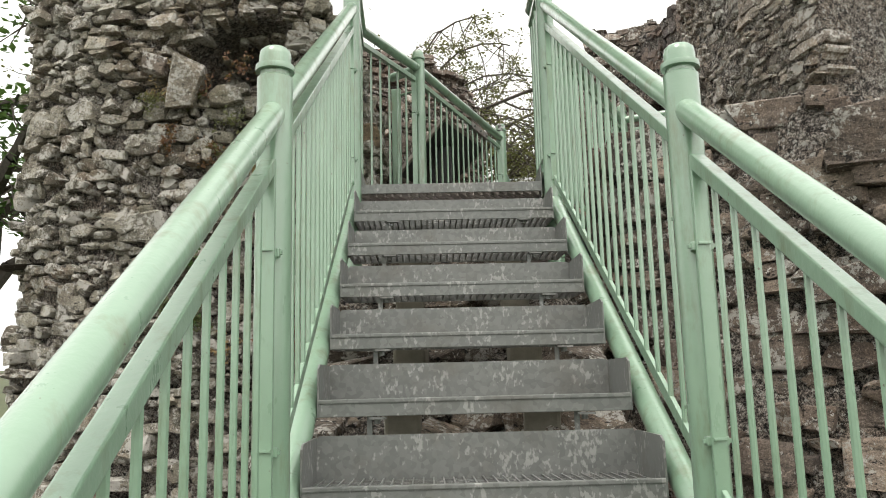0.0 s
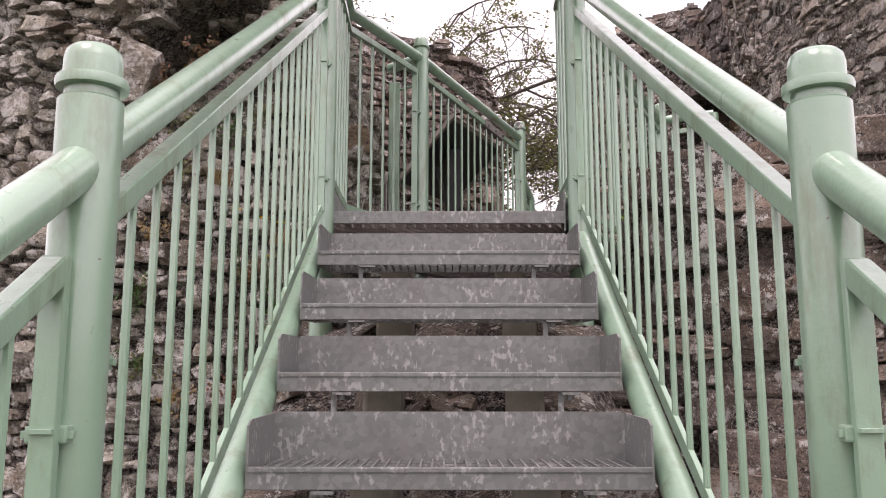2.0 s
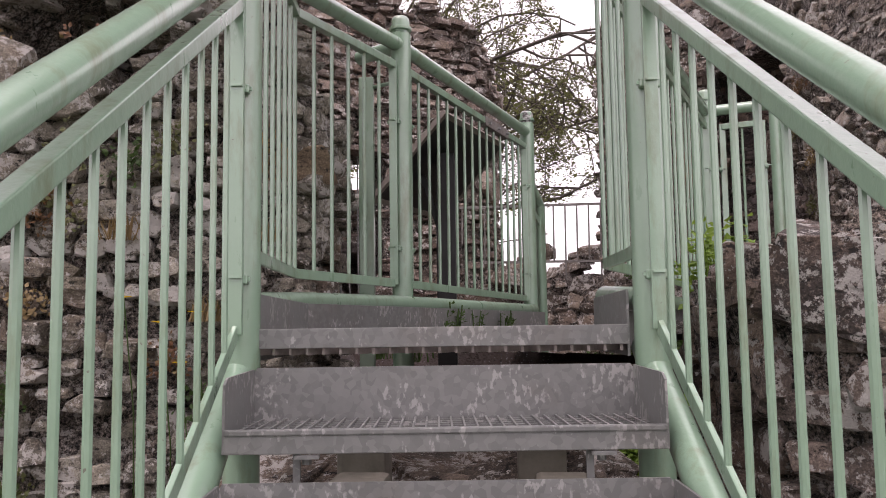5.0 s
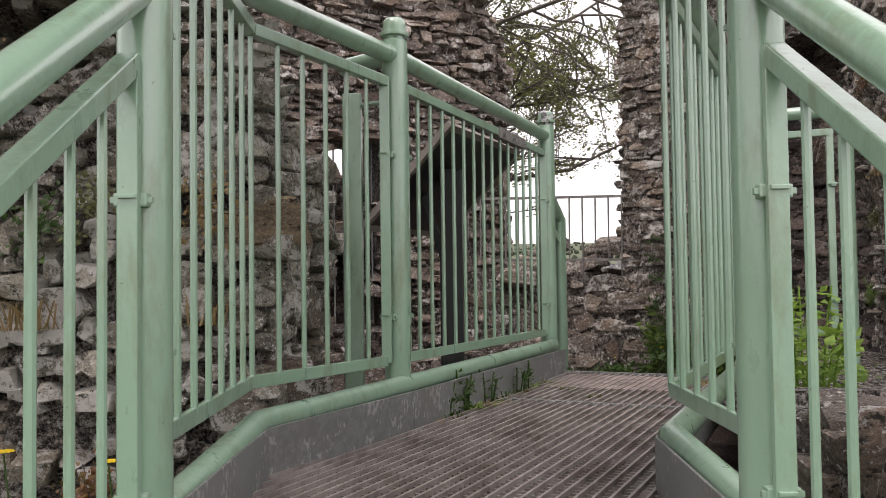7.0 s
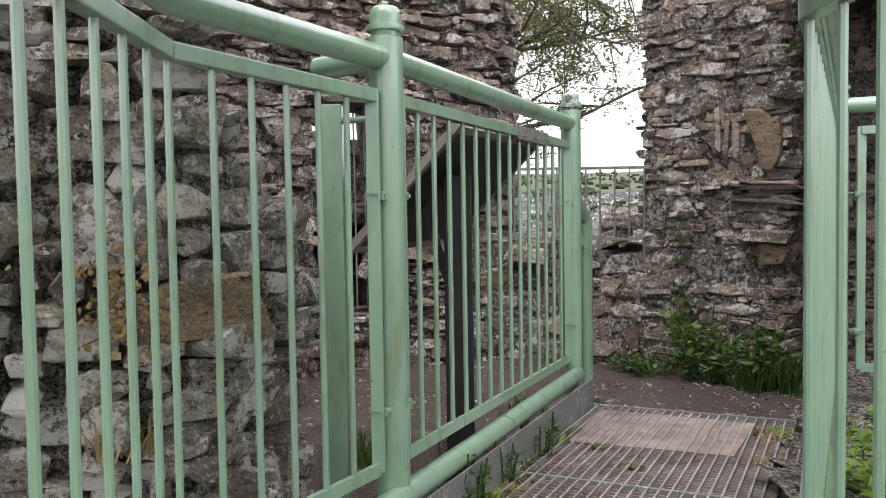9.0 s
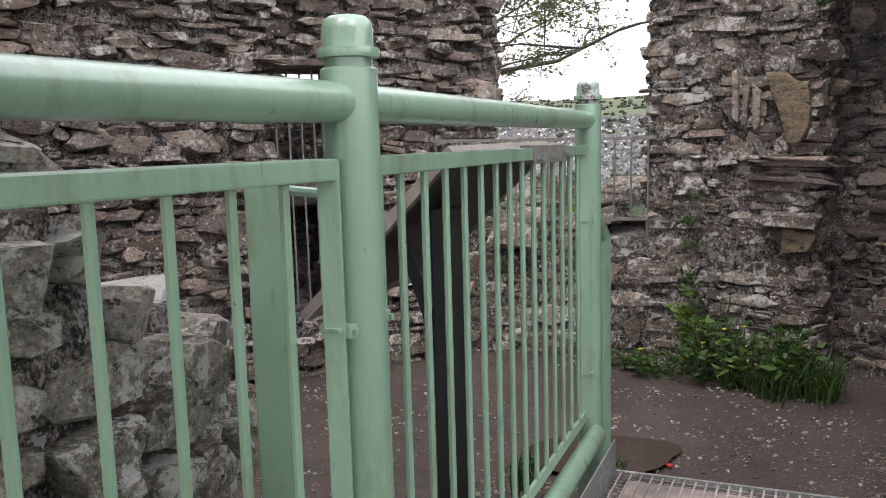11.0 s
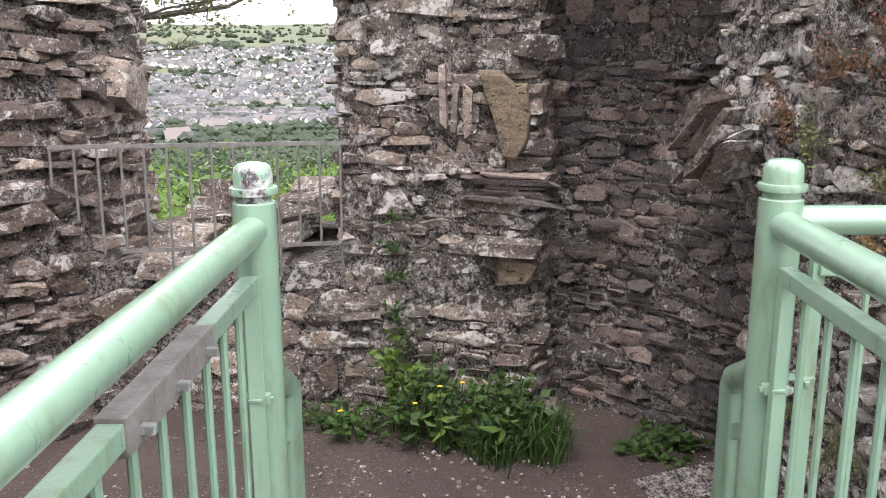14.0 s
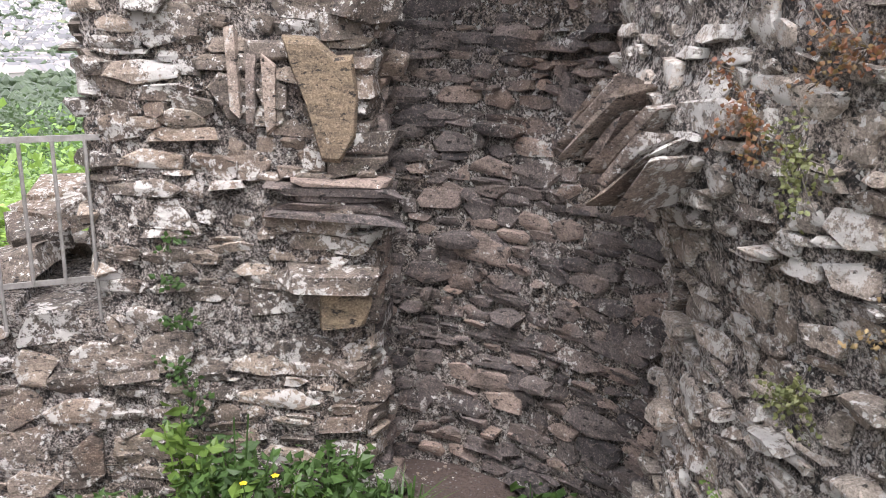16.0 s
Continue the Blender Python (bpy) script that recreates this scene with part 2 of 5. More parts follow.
FENCE = plain((0.14, 0.13, 0.12), (0.27, 0.255, 0.24), 30, 0.6, 0.3, 0.3)
BARK = plain((0.045, 0.038, 0.032), (0.11, 0.095, 0.08), 20, 0.9, 0, 0.8)
BLACK = plain((0.006, 0.006, 0.007), (0.016, 0.016, 0.017), 8, 0.45)
WOOD = plain((0.15, 0.13, 0.115), (0.3, 0.27, 0.24), 9, 0.8)
CONCRETE = plain((0.2, 0.19, 0.16), (0.36, 0.33, 0.28), 7, 0.9, 0, 0.5)
MUD = plain((0.1, 0.078, 0.07), (0.31, 0.25, 0.225), 9, 0.9, 0.0, 0.6)
FIELD = plain((0.05, 0.065, 0.03), (0.11, 0.12, 0.06), 0.012, 0.95)
WATER = plain((0.05, 0.035, 0.028), (0.06, 0.042, 0.034), 5, 0.06)


# ---- mesh helpers ----
def link_mesh(name, verts, faces, material, parent=None, smooth=False):
    me = bpy.data.meshes.new(name)
    me.from_pydata([tuple(v) for v in verts], [], [tuple(int(i) for i in f) for f in faces])
    me.materials.append(material)
    if smooth:
        me.shade_smooth()
    me.update()
    ob = new(name, me)
    if parent:
        ob.parent = parent
    return ob


def part(name, bm, material, parent=None, label="", smooth=False):
    bmesh.ops.recalc_face_normals(bm, faces=bm.faces)
    me = bpy.data.meshes.new(name)
    bm.to_mesh(me)
    bm.free()
    me.materials.append(material)
    if smooth:
        me.shade_smooth()
        me.set_sharp_from_angle(angle=radians(40))
    ob = new(name, me)
    if parent:
        ob.parent = parent
    return tagged(ob, label)


def thing(name, label, category, group="", kind="", at=(0, 0, 0)):
    e = new(name)
    e.location = at
    return tagged(e, label, category, group, kind)


def sweep(bm, pts, r, seg=16, caps=True):
    """A tube along points, with mitred bends."""
    pts = [Vector(p) for p in pts]
    rings = []
    for i, p in enumerate(pts):
        a = (p - pts[i - 1]).normalized() if i else (pts[1] - p).normalized()
        c = (pts[i + 1] - p).normalized() if i + 1 < len(pts) else a
        d = (a + c).normalized()
        up = Vector((0, 0, 1)) if abs(d.z) < 0.9 else Vector((0, 1, 0))
        x = d.cross(up).normalized()
        y = x.cross(d).normalized()
        k = 1 / max(0.5, d.dot(a))
        ring = []
        for j in range(seg):
            ang = 2 * math.pi * j / seg
            off = x * math.cos(ang) * r + y * math.sin(ang) * r
            flat = (c - a)
            if flat.length > 1e-4:
                f = flat.normalized()
                off += f * off.dot(f) * (k - 1)
            ring.append(bm.verts.new(p + off))
        rings.append(ring)
    for a, c in zip(rings, rings[1:]):
        for j in range(seg):
            bm.faces.new((a[j], a[(j + 1) % seg], c[(j + 1) % seg], c[j]))
    if caps:
        bm.faces.new(rings[0][::-1])
        bm.faces.new(rings[-1])
    return bm


def bar(bm, p, q, w, h, bevel=0.0):
    """A square bar from p to q, w across and h high."""
    p, q = Vector(p), Vector(q)
    d = (q - p).normalized()
    up = Vector((0, 0, 1)) if abs(d.z) < 0.95 else Vector((0, 1, 0))
    x = d.cross(up).normalized()
    y = x.cross(d).normalized()
    vs = [bm.verts.new(e + x * sx * w / 2 + y * sy * h / 2) for e in (p, q) for sx, sy in ((-1, -1), (1, -1), (1, 1), (-1, 1))]
    fs = [bm.faces.new([vs[i] for i in f]) for f in ((0, 1, 2, 3), (4, 7, 6, 5), (0, 4, 5, 1), (1, 5, 6, 2), (2, 6, 7, 3), (3, 7, 4, 0))]
    if bevel:
        bmesh.ops.bevel(bm, geom=list({e for f in fs for e in f.edges}), offset=bevel, segments=2, affect="EDGES", profile=0.6)
    return bm


def block(bm, lo, hi, bevel=0.0, m=None):
    r = bmesh.ops.create_cube(bm, size=1)["verts"]
    lo, hi = Vector(lo), Vector(hi)
    for v in r:
        v.co = Vector((v.co[i] * (hi - lo)[i] + (hi + lo)[i] / 2 for i in range(3)))
    if bevel:
        bmesh.ops.bevel(bm, geom=list({e for v in r for e in v.link_edges}), offset=bevel, segments=2, affect="EDGES", profile=0.6)
    return bm


def lathe(bm, profile, seg=20, at=(0, 0, 0)):
    at = Vector(at)
    rings = [[bm.verts.new(at + Vector((r * math.cos(2 * math.pi * j / seg), r * math.sin(2 * math.pi * j / seg), z))) for j in range(seg)] for r, z in profile]
    for a, c in zip(rings, rings[1:]):
        for j in range(seg):
            bm.faces.new((a[j], a[(j + 1) % seg], c[(j + 1) % seg], c[j]))
    bm.faces.new(rings[0][::-1])
    bm.faces.new(rings[-1])
    return bm


# ---- rubble walls ----
rng = random.Random(7)


def stone_mesh(k):
    bm = bmesh.new()
    r = bmesh.ops.create_cube(bm, size=1)["verts"]
    rr = random.Random(100 + k)
    for v in r:
        v.co += Vector((rr.uniform(-0.22, 0.2), rr.uniform(-0.08, 0.08), rr.uniform(-0.24, 0.2)))
    bmesh.ops.bevel(bm, geom=bm.edges[:], offset=0.06, segments=1, affect="EDGES", profile=0.5, clamp_overlap=True)
    for v in bm.verts:
        v.co += Vector((rr.uniform(-0.05, 0.05), rr.uniform(-0.06, 0.06), rr.uniform(-0.05, 0.05)))
    bmesh.ops.triangulate(bm, faces=[f for f in bm.faces if len(f.verts) > 4])
    me = bpy.data.meshes.new("stone")
    bm.to_mesh(me)
    bm.free()
    return me


def faced_stone(k):
    """A flat many-cornered stone, its face turned to -y."""
    rr, bm = random.Random(500 + k), bmesh.new()
    m = rr.randint(5, 8)
    off = rr.uniform(0, 6)
    rings = [[], [], []]
    face_tilt = (rr.uniform(-0.07, 0.07), rr.uniform(-0.08, 0.05))
    for i in range(m):
        a = off + (i + rr.uniform(-0.3, 0.3)) * 2 * math.pi / m
        c, s_ = math.cos(a), math.sin(a)
        q = (abs(c) ** 4 + abs(s_) ** 4) ** -0.25 * rr.uniform(0.44, 0.58)
        for ring, f, y in ((0, 0.9, -0.5), (1, 1.0, -0.44), (2, 0.95, 0.5)):
            j = rr.uniform(0.92, 1.06) * f
            yy = y + rr.uniform(-0.03, 0.03) + (c * face_tilt[0] + s_ * face_tilt[1] if ring < 2 else 0)
            rings[ring].append(bm.verts.new((q * c * j, yy, q * s_ * j)))
    mid = bm.verts.new((rr.uniform(-0.1, 0.1), -0.51 + rr.uniform(-0.03, 0.03), rr.uniform(-0.1, 0.1)))
    for i in range(m):
        n = (i + 1) % m
        bm.faces.new((mid, rings[0][i], rings[0][n]))
        for a, c in ((0, 1), (1, 2)):
            bm.faces.new((rings[a][i], rings[c][i], rings[c][n], rings[a][n]))
    bmesh.ops.recalc_face_normals(bm, faces=bm.faces[:])
    me = bpy.data.meshes.new("stone")
    bm.to_mesh(me)
    bm.free()
    return me


STONES = [stone_mesh(k) for k in range(18)] + [faced_stone(k) for k in range(36)]
STONE_DATA = [(np.array([v.co for v in m.vertices]), [tuple(p.vertices) for p in m.polygons]) for m in STONES]
STONE_OF = {}


def stone_with(k, material):
    if (k, material.name) not in STONE_OF:
        m = STONES[k].copy()
        m.materials.append(material)
        STONE_OF[k, material.name] = m
    return STONE_OF[k, material.name]


class Line:
    """A plan line, walked from left to right as seen from the open side."""

    def __init__(self, pts):
        self.p = [Vector(p) for p in pts]
        self.l = [0]
        for a, c in zip(self.p, self.p[1:]):
            self.l.append(self.l[-1] + (c - a).length)
        self.length = self.l[-1]

    def at(self, s):
        s = min(max(s, 0), self.length)
        for i in range(len(self.p) - 1):
            if s <= self.l[i + 1] or i == len(self.p) - 2:
                d = (self.p[i + 1] - self.p[i]).normalized()
                return self.p[i] + d * (s - self.l[i]), d

    def axes(self, s):
        e = 0.06
        p, _ = self.at(s)
        d = (self.at(s + e)[0] - self.at(s - e)[0]).normalized()
        return p, d, Vector((d.y, -d.x))


def relief(p, z, seed, amp):
    q = Vector((p.x * 1.7 + seed * 7.1, p.y * 1.7, z * 2.2))
    f = noise.noise(q) + 0.5 * noise.noise(q * 2.3)
    return amp * f


def rubble_wall(name, pts, z0, top, label, seed=1, thick=0.5, holes=(), course=(0.03, 0.085), long=(0.05, 0.17), amp=0.05,
                proud=(-0.024, 0.006), material=None, lean=0.0, near=None, keep=300, shape=None, skip=0.09, cell=0.034, tilt=5, faced=0.85, ledge=0.05, core=0.0):
    """A rough wall: a mortar core on a plan line, with courses of uneven stones set in its face."""
    material = material or STONE
    line, rr = Line(pts), random.Random(seed)
    out = lambda s, z: relief(line.at(s)[0], z, seed, amp) - lean * (z - z0) + (shape(s, z) if shape else 0)
    inside = lambda s, z: 0 <= s <= line.length and z0 <= z <= top(s) and not any(a < s < c and b < z < d for a, c, b, d in holes)
    zmax = max(top(line.length * i / 60) for i in range(61))
    ns, nz = max(2, round(line.length / cell)), max(2, round((zmax - z0) / cell))
    ds, dz = line.length / ns, (zmax - z0) / nz
    verts, idx, faces = [], {}, []

    def vert(i, j, back):
        if (i, j, back) not in idx:
            p, d, n = line.axes(i * ds)
            z = z0 + j * dz
            o = -thick if back else out(i * ds, z) + core + 0.016 * noise.noise(Vector((p.x * 9, p.y * 9, z * 11))) + 0.012 * noise.noise(Vector((p.x * 27, p.y * 27, z * 31)))
            idx[i, j, back] = len(verts)
            verts.append((p.x + n.x * o, p.y + n.y * o, z))
        return idx[i, j, back]

    on = {(i, j) for i in range(ns) for j in range(nz) if inside((i + 0.5) * ds, z0 + (j + 0.5) * dz)}
    for i, j in on:
        faces.append((vert(i, j, 0), vert(i + 1, j, 0), vert(i + 1, j + 1, 0), vert(i, j + 1, 0)))
        faces.append((vert(i, j, 1), vert(i, j + 1, 1), vert(i + 1, j + 1, 1), vert(i + 1, j, 1)))
        for di, dj, a, c in ((-1, 0, (0, 1), (0, 0)), (1, 0, (1, 0), (1, 1)), (0, -1, (0, 0), (1, 0)), (0, 1, (1, 1), (0, 1))):
            if (i + di, j + dj) not in on:
                A, C = (i + a[0], j + a[1]), (i + c[0], j + c[1])
                faces.append((vert(*A, 0), vert(*A, 1), vert(*C, 1), vert(*C, 0)))
    core = link_mesh(name, verts, faces, MORTAR)
    tagged(core, label, "wall", "", "structure")
    found, z = [], z0
    while z < zmax:
        h = rr.uniform(*course) * rr.choice((0.75, 1, 1, 1.25))
        s = rr.uniform(-0.1, 0)
        while s < line.length:
            w = rr.uniform(*long) * (0.6 + 0.5 * h / course[1])
            sc, zc = s + w / 2, z + h / 2 + 0.05 * noise.noise(Vector((s * 1.3, z * 0.8, seed))) + rr.uniform(-0.02, 0.02)
            s += w + rr.uniform(-0.012, 0.024)
            edge = any(a - 0.04 < sc < c + 0.04 and b - 0.04 < zc < d + 0.04 for a, c, b, d in holes)
            if rr.random() < skip and not edge:
                continue
            if not inside(sc, zc - h * 0.3) or not inside(min(max(sc, 0.01), line.length - 0.01), zc):
                continue
            p, d, n = line.axes(sc)
            big = 1.0
            luck = rr.random()
            if luck < 0.1:
                big = rr.uniform(1.2, 1.65)
            elif luck < 0.3:
                big = rr.uniform(0.5, 0.8)
            dep = rr.uniform(0.12, 0.22)
            o = out(sc, zc) - dep / 2 + 0.024 + rr.uniform(*proud) + (0.045 if rr.random() < ledge else 0)
            M = Matrix.Translation((p.x + n.x * o, p.y + n.y * o, zc)) @ Matrix.Rotation(math.atan2(d.y, d.x) + radians(rr.gauss(0, tilt)), 4, "Z") \
                @ Matrix.Rotation(radians(rr.gauss(0, tilt * 0.6)), 4, "Y") @ Matrix.Rotation(radians(rr.gauss(0, tilt)), 4, "X") @ Matrix.Diagonal((w * big, dep, h * big * rr.uniform(0.8, 1.45), 1))
            found.append((rr.randrange(18, len(STONES)) if rr.random() < faced else rr.randrange(18), M))
        z += h + rr.uniform(-0.006, 0.01)
    if near is not None:
        c = Vector(near)
        found.sort(key=lambda f: (f[1].translation - c).length)
    lay_stones(core, found, material, keep)
    return core


def lay_stones(parent, found, material, keep=300):
    for k, M in found[:keep]:
        ob = new("stone", stone_with(k, material))
        ob.parent = parent
        ob.matrix_basis = M
    rest = found[keep:]
    if rest:
        vs, fs, base = [], [], 0
        for k, M in rest:
            v, f = STONE_DATA[k]
            A = np.array(M)
            vs.append(v @ A[:3, :3].T + A[:3, 3])
            fs += [tuple(i + base for i in face) for face in f]
            base += len(v)
        ob = link_mesh("stones", np.concatenate(vs), fs, material, parent)
        tagged(ob, kind="stuff")


def ramp_top(*pairs, rough=0.05, seed=0):
    """A ragged top edge through (distance, height) pairs."""
    xs, zs = [a for a, _ in pairs], [c for _, c in pairs]
    return lambda s: float(np.interp(s, xs, zs)) + rough * noise.noise(Vector((s * 5, seed, 3)))


# ---- the walls ----
# round tower beside the stairs, with a deep hollow high in its face
def tower_hollow(s, z):
    d = math.hypot((s - 3.64) / 0.36, (z - 1.06 - 0.3 * (s - 3.64)) / 0.22)
    return -0.55 * max(0, 1 - d * d) ** 0.5


rubble_wall("wall_tower", [(-2.45, 3.2), (-2.72, 2.4), (-2.75, 1.6), (-2.55, 1.07), (-2.1, 0.82), (-1.35, 0.70), (-0.85, 0.76), (-0.48, 0.9), (-0.40, 1.2), (-0.48, 1.62)], -2.9,
            ramp_top((0, 3.9), (3.5, 3.7), (4.0, 1.9), (4.35, 1.2), (4.6, 0.85), (5.2, 0.75)), "tall round tower wall of weathered rubble stone with a deep hollow",
            seed=3, thick=0.6, amp=0.05, near=(-0.8, 0.8, 0.3), shape=tower_hollow, material=STONE_TOWER, proud=(-0.028, 0.014), skip=0.1, core=-0.026, ledge=0.16)

# back of the ruined room: a wall with a barred doorway, a breach, a pier and a niche
rubble_wall("wall_doorway", [(-2.3, 3.75), (-1.40, 4.44), (-0.78, 5.0), (-0.22, 5.23), (0.12, 5.5), (0.25, 5.84), (0.31, 6.3)], -0.5,
            ramp_top((0, 3.0), (2.2, 2.9), (3.0, 2.75), (3.3, 2.5), (4, 2.2), rough=0.2), "ruined rubble wall of thin dark slabs with a narrow barred doorway",
            seed=5, thick=0.45, holes=[(1.60, 2.08, 0.08, 1.5)], amp=0.07, near=(0, 5, 0.8), tilt=7, faced=0.6, ledge=0.2, proud=(-0.03, 0.026), core=-0.014, long=(0.06, 0.24), course=(0.022, 0.075))
rubble_wall("wall_passage", [(-2.0, 4.95), (-1.7, 5.7), (-0.9, 6.0), (-0.3, 5.6)], -0.3, ramp_top((0, 1.9), (0.9, 1.3), (1.6, 1.36), (2.6, 1.9), rough=0.1),
            "broken inner wall of the passage behind the doorway", seed=29, thick=0.3, amp=0.05, keep=60, near=(-1.2, 5.8, 1))
rubble_wall("wall_sill", [(-0.2, 5.3), (0.3, 5.4), (0.75, 5.2), (1.2, 5.02)], -0.5, ramp_top((0, 0.5), (1.5, 0.44)), "low rubble wall of large squared stones below the breach",
            seed=8, thick=0.7, amp=0.03, near=(1, 5, 0), course=(0.05, 0.12), long=(0.1, 0.26), material=STONE_GREY)
rubble_wall("wall_pier", [(1.45, 6.0), (1.3, 5.5), (1.16, 5.06), (1.3, 4.93), (1.6, 4.78), (1.84, 4.6), (1.95, 4.56), (2.05, 4.72)], -0.5,
            ramp_top((0, 2.6), (1.2, 2.65), (2, 2.75), rough=0.15), "weathered rubble pier beside the breach with lichen and mortar patches",
            seed=11, thick=0.5, amp=0.045, near=(1.6, 4.7, 0.8), material=STONE_GREY, skip=0.05, proud=(-0.02, -0.004), ledge=0.03, long=(0.07, 0.24), course=(0.025, 0.085), tilt=2.5, cell=0.026, core=-0.001)
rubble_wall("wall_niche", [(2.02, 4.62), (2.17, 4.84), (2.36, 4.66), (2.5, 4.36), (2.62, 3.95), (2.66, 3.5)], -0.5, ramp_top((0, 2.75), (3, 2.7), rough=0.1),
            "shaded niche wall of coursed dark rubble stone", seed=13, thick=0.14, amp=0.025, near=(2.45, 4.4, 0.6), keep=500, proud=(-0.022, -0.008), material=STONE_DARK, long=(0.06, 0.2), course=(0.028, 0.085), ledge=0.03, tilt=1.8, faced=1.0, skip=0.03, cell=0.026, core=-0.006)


def spring(s, z):
    """The room wall leans out above the niche like the stump of an arch."""
    return 0.21 * min(1, max(0, (z - 0.75) / 0.45)) * max(0, 1 - s / 1.6)


rubble_wall("wall_room", [(2.66, 3.80), (2.45, 3.68), (2.28, 3.38), (2.2, 3.05), (2.13, 2.6), (2.2, 1.9), (2.4, 1.2)], -0.6,
            ramp_top((0, 2.7), (1.5, 2.4), (2.6, 1.7), rough=0.15), "rubble room wall with pale lichen and tilted slabs", seed=17, thick=0.9, amp=0.045,
            near=(2.15, 3.2, 0.8), material=STONE_ROOM, shape=spring, skip=0.07, proud=(-0.024, -0.002), tilt=2.5, course=(0.024, 0.078), long=(0.05, 0.19), cell=0.026, core=0.002, faced=0.95)
# rock wall on the other side of the stairs
rubble_wall("wall_stair_side", [(0.86, 0.8), (0.83, 0.2), (0.83, -0.06), (1.05, -0.33), (1.5, -0.68), (2.1, -1.0), (3.1, -1.4)], -3.0,
            ramp_top((0, 0.1), (0.9, 0.2), (1.4, 0.25), (2.2, 0.1), (4, -0.1), rough=0.12), "rough rock wall of big brown blocks beside the stairs",
            seed=19, thick=0.8, amp=0.09, near=(0.9, -0.3, -0.4), course=(0.05, 0.13), long=(0.08, 0.28), faced=0.6, proud=(-0.025, 0.02), ledge=0.12)
rubble_wall("wall_upper", [(1.55, 5.3), (2.7, 4.95), (3.2, 4.3), (3.5, 3.95), (3.95, 3.9), (4.15, 4.7)], -0.4,
            ramp_top((0, 3.1), (0.5, 3.15), (1.1, 3.2), (2.0, 2.95), (2.5, 2.75), (2.85, 2.55), (3.0, 2.2), (3.6, 1.6), rough=0.2),
            "broken upper wall of layered brown stone against the sky", seed=23, thick=0.4, amp=0.1, near=(3.2, 4.2, 1.8), keep=200, course=(0.035, 0.1), long=(0.08, 0.26))


# Stonework added over the niche to keep the sky's light out of it.
rubble_wall("wall_vault", [(1.98, 4.62), (2.12, 4.2), (2.22, 3.7)], 1.98, ramp_top((0, 2.75), (1, 2.7), rough=0.1), "stone overhang added across the niche top to shade it",
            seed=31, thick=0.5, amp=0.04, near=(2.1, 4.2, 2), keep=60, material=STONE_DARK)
# Unseen slab added to block skylight, meant to darken the doorway passage.
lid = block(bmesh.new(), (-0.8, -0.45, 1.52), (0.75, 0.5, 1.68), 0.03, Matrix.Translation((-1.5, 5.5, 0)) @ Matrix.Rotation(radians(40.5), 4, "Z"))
tagged(part("ceiling_passage", lid, STONE_DARK), "unseen stone slab added to block light, meant for the doorway passage", "ceiling", "", "structure")


def loose_stone(parent, k, at, size, turn=(0, 0, 0), material=None):
    ob = new("stone", stone_with(k, material or STONE))
    ob.parent = parent
    ob.matrix_basis = pose(*at, *turn) @ Matrix.Diagonal((*size, 1))
    return ob


WALL = bpy.data.objects
def slab_stone(parent, outline, at, turn, thick, material):
    """A flat broken slab with a chamfered rim, its face turned to -y."""
    bm, n = bmesh.new(), len(outline)
    rings = [[bm.verts.new((x * f, y, z * f)) for x, z in outline] for f, y in ((0.9, -thick), (0.985, -thick * 0.75), (1.0, 0.0))]
    mid = bm.verts.new((0.01, -thick * 0.93, 0.02))
    for i in range(n):
        k = (i + 1) % n
        bm.faces.new((mid, rings[0][i], rings[0][k]))
        for a, c in ((0, 1), (1, 2)):
            bm.faces.new((rings[a][i], rings[c][i], rings[c][k], rings[a][k]))
    bm.faces.new(rings[2])
    bmesh.ops.recalc_face_normals(bm, faces=bm.faces[:])
    ob = part("stone", bm, material, parent)
    ob.matrix_basis = pose(*at, *turn)
    return ob


slab_stone(WALL["wall_pier"], ((-0.13, 0.203), (-0.03, 0.198), (0.036, 0.14), (0.088, 0.146), (0.104, 0.01), (0.094, -0.114), (0.042, -0.198), (-0.016, -0.192), (-0.031, -0.135), (-0.062, -0.01), (-0.104, 0.104)),
           (1.81, 4.605, 1.185), (3, 0, -27), 0.07, STONE_WARM)
slab_stone(WALL["wall_pier"], ((-0.1, 0.03), (0.02, 0.05), (0.11, 0.035), (0.09, -0.03), (0.0, -0.045), (-0.09, -0.03)), (2.02, 4.66, 1.28), (-55, 6, -24), 0.05, STONE_GREY)
for i, (u, z, h) in enumerate(((-0.02, 1.22, 0.3), (0.03, 1.19, 0.24), (-0.07, 1.25, 0.26))):
    loose_stone(WALL["wall_pier"], 3 + i, (1.65 + u, 4.76 - 0.6 * u, z), (0.045, 0.12, h), (0, 4 - 3 * i, -30), STONE)
loose_stone(WALL["wall_pier"], 5, (1.80, 4.64, 0.60), (0.36, 0.26, 0.06), (6, 2, -20), STONE_GREY)
loose_stone(WALL["wall_pier"], 9, (1.89, 4.62, 0.47), (0.15, 0.2, 0.13), (0, 3, -30), STONE_WARM)
# Thin layers of a recess, its shade given by the darker stone colour.
for i in range(5):
    loose_stone(WALL["wall_pier"], 7 + i, (1.83 + 0.03 * (i % 3), 4.625 + 0.012 * (i % 2), 0.81 + 0.028 * i), (0.36 - 0.05 * (i % 3), 0.2, 0.022 + 0.012 * (i % 2)), (0, 4 - i, -28), STONE_DARK)
for i in range(10):
    loose_stone(WALL["wall_room"], i, (2.17 - 0.006 * i, 3.68 - 0.028 * i, 1.23 - 0.016 * i + 0.01 * (i % 3)), (0.18, 0.016 + 0.008 * (i % 2), 0.17 + 0.04 * (i % 3)), (40 + 3 * (i % 3), 0, -6))
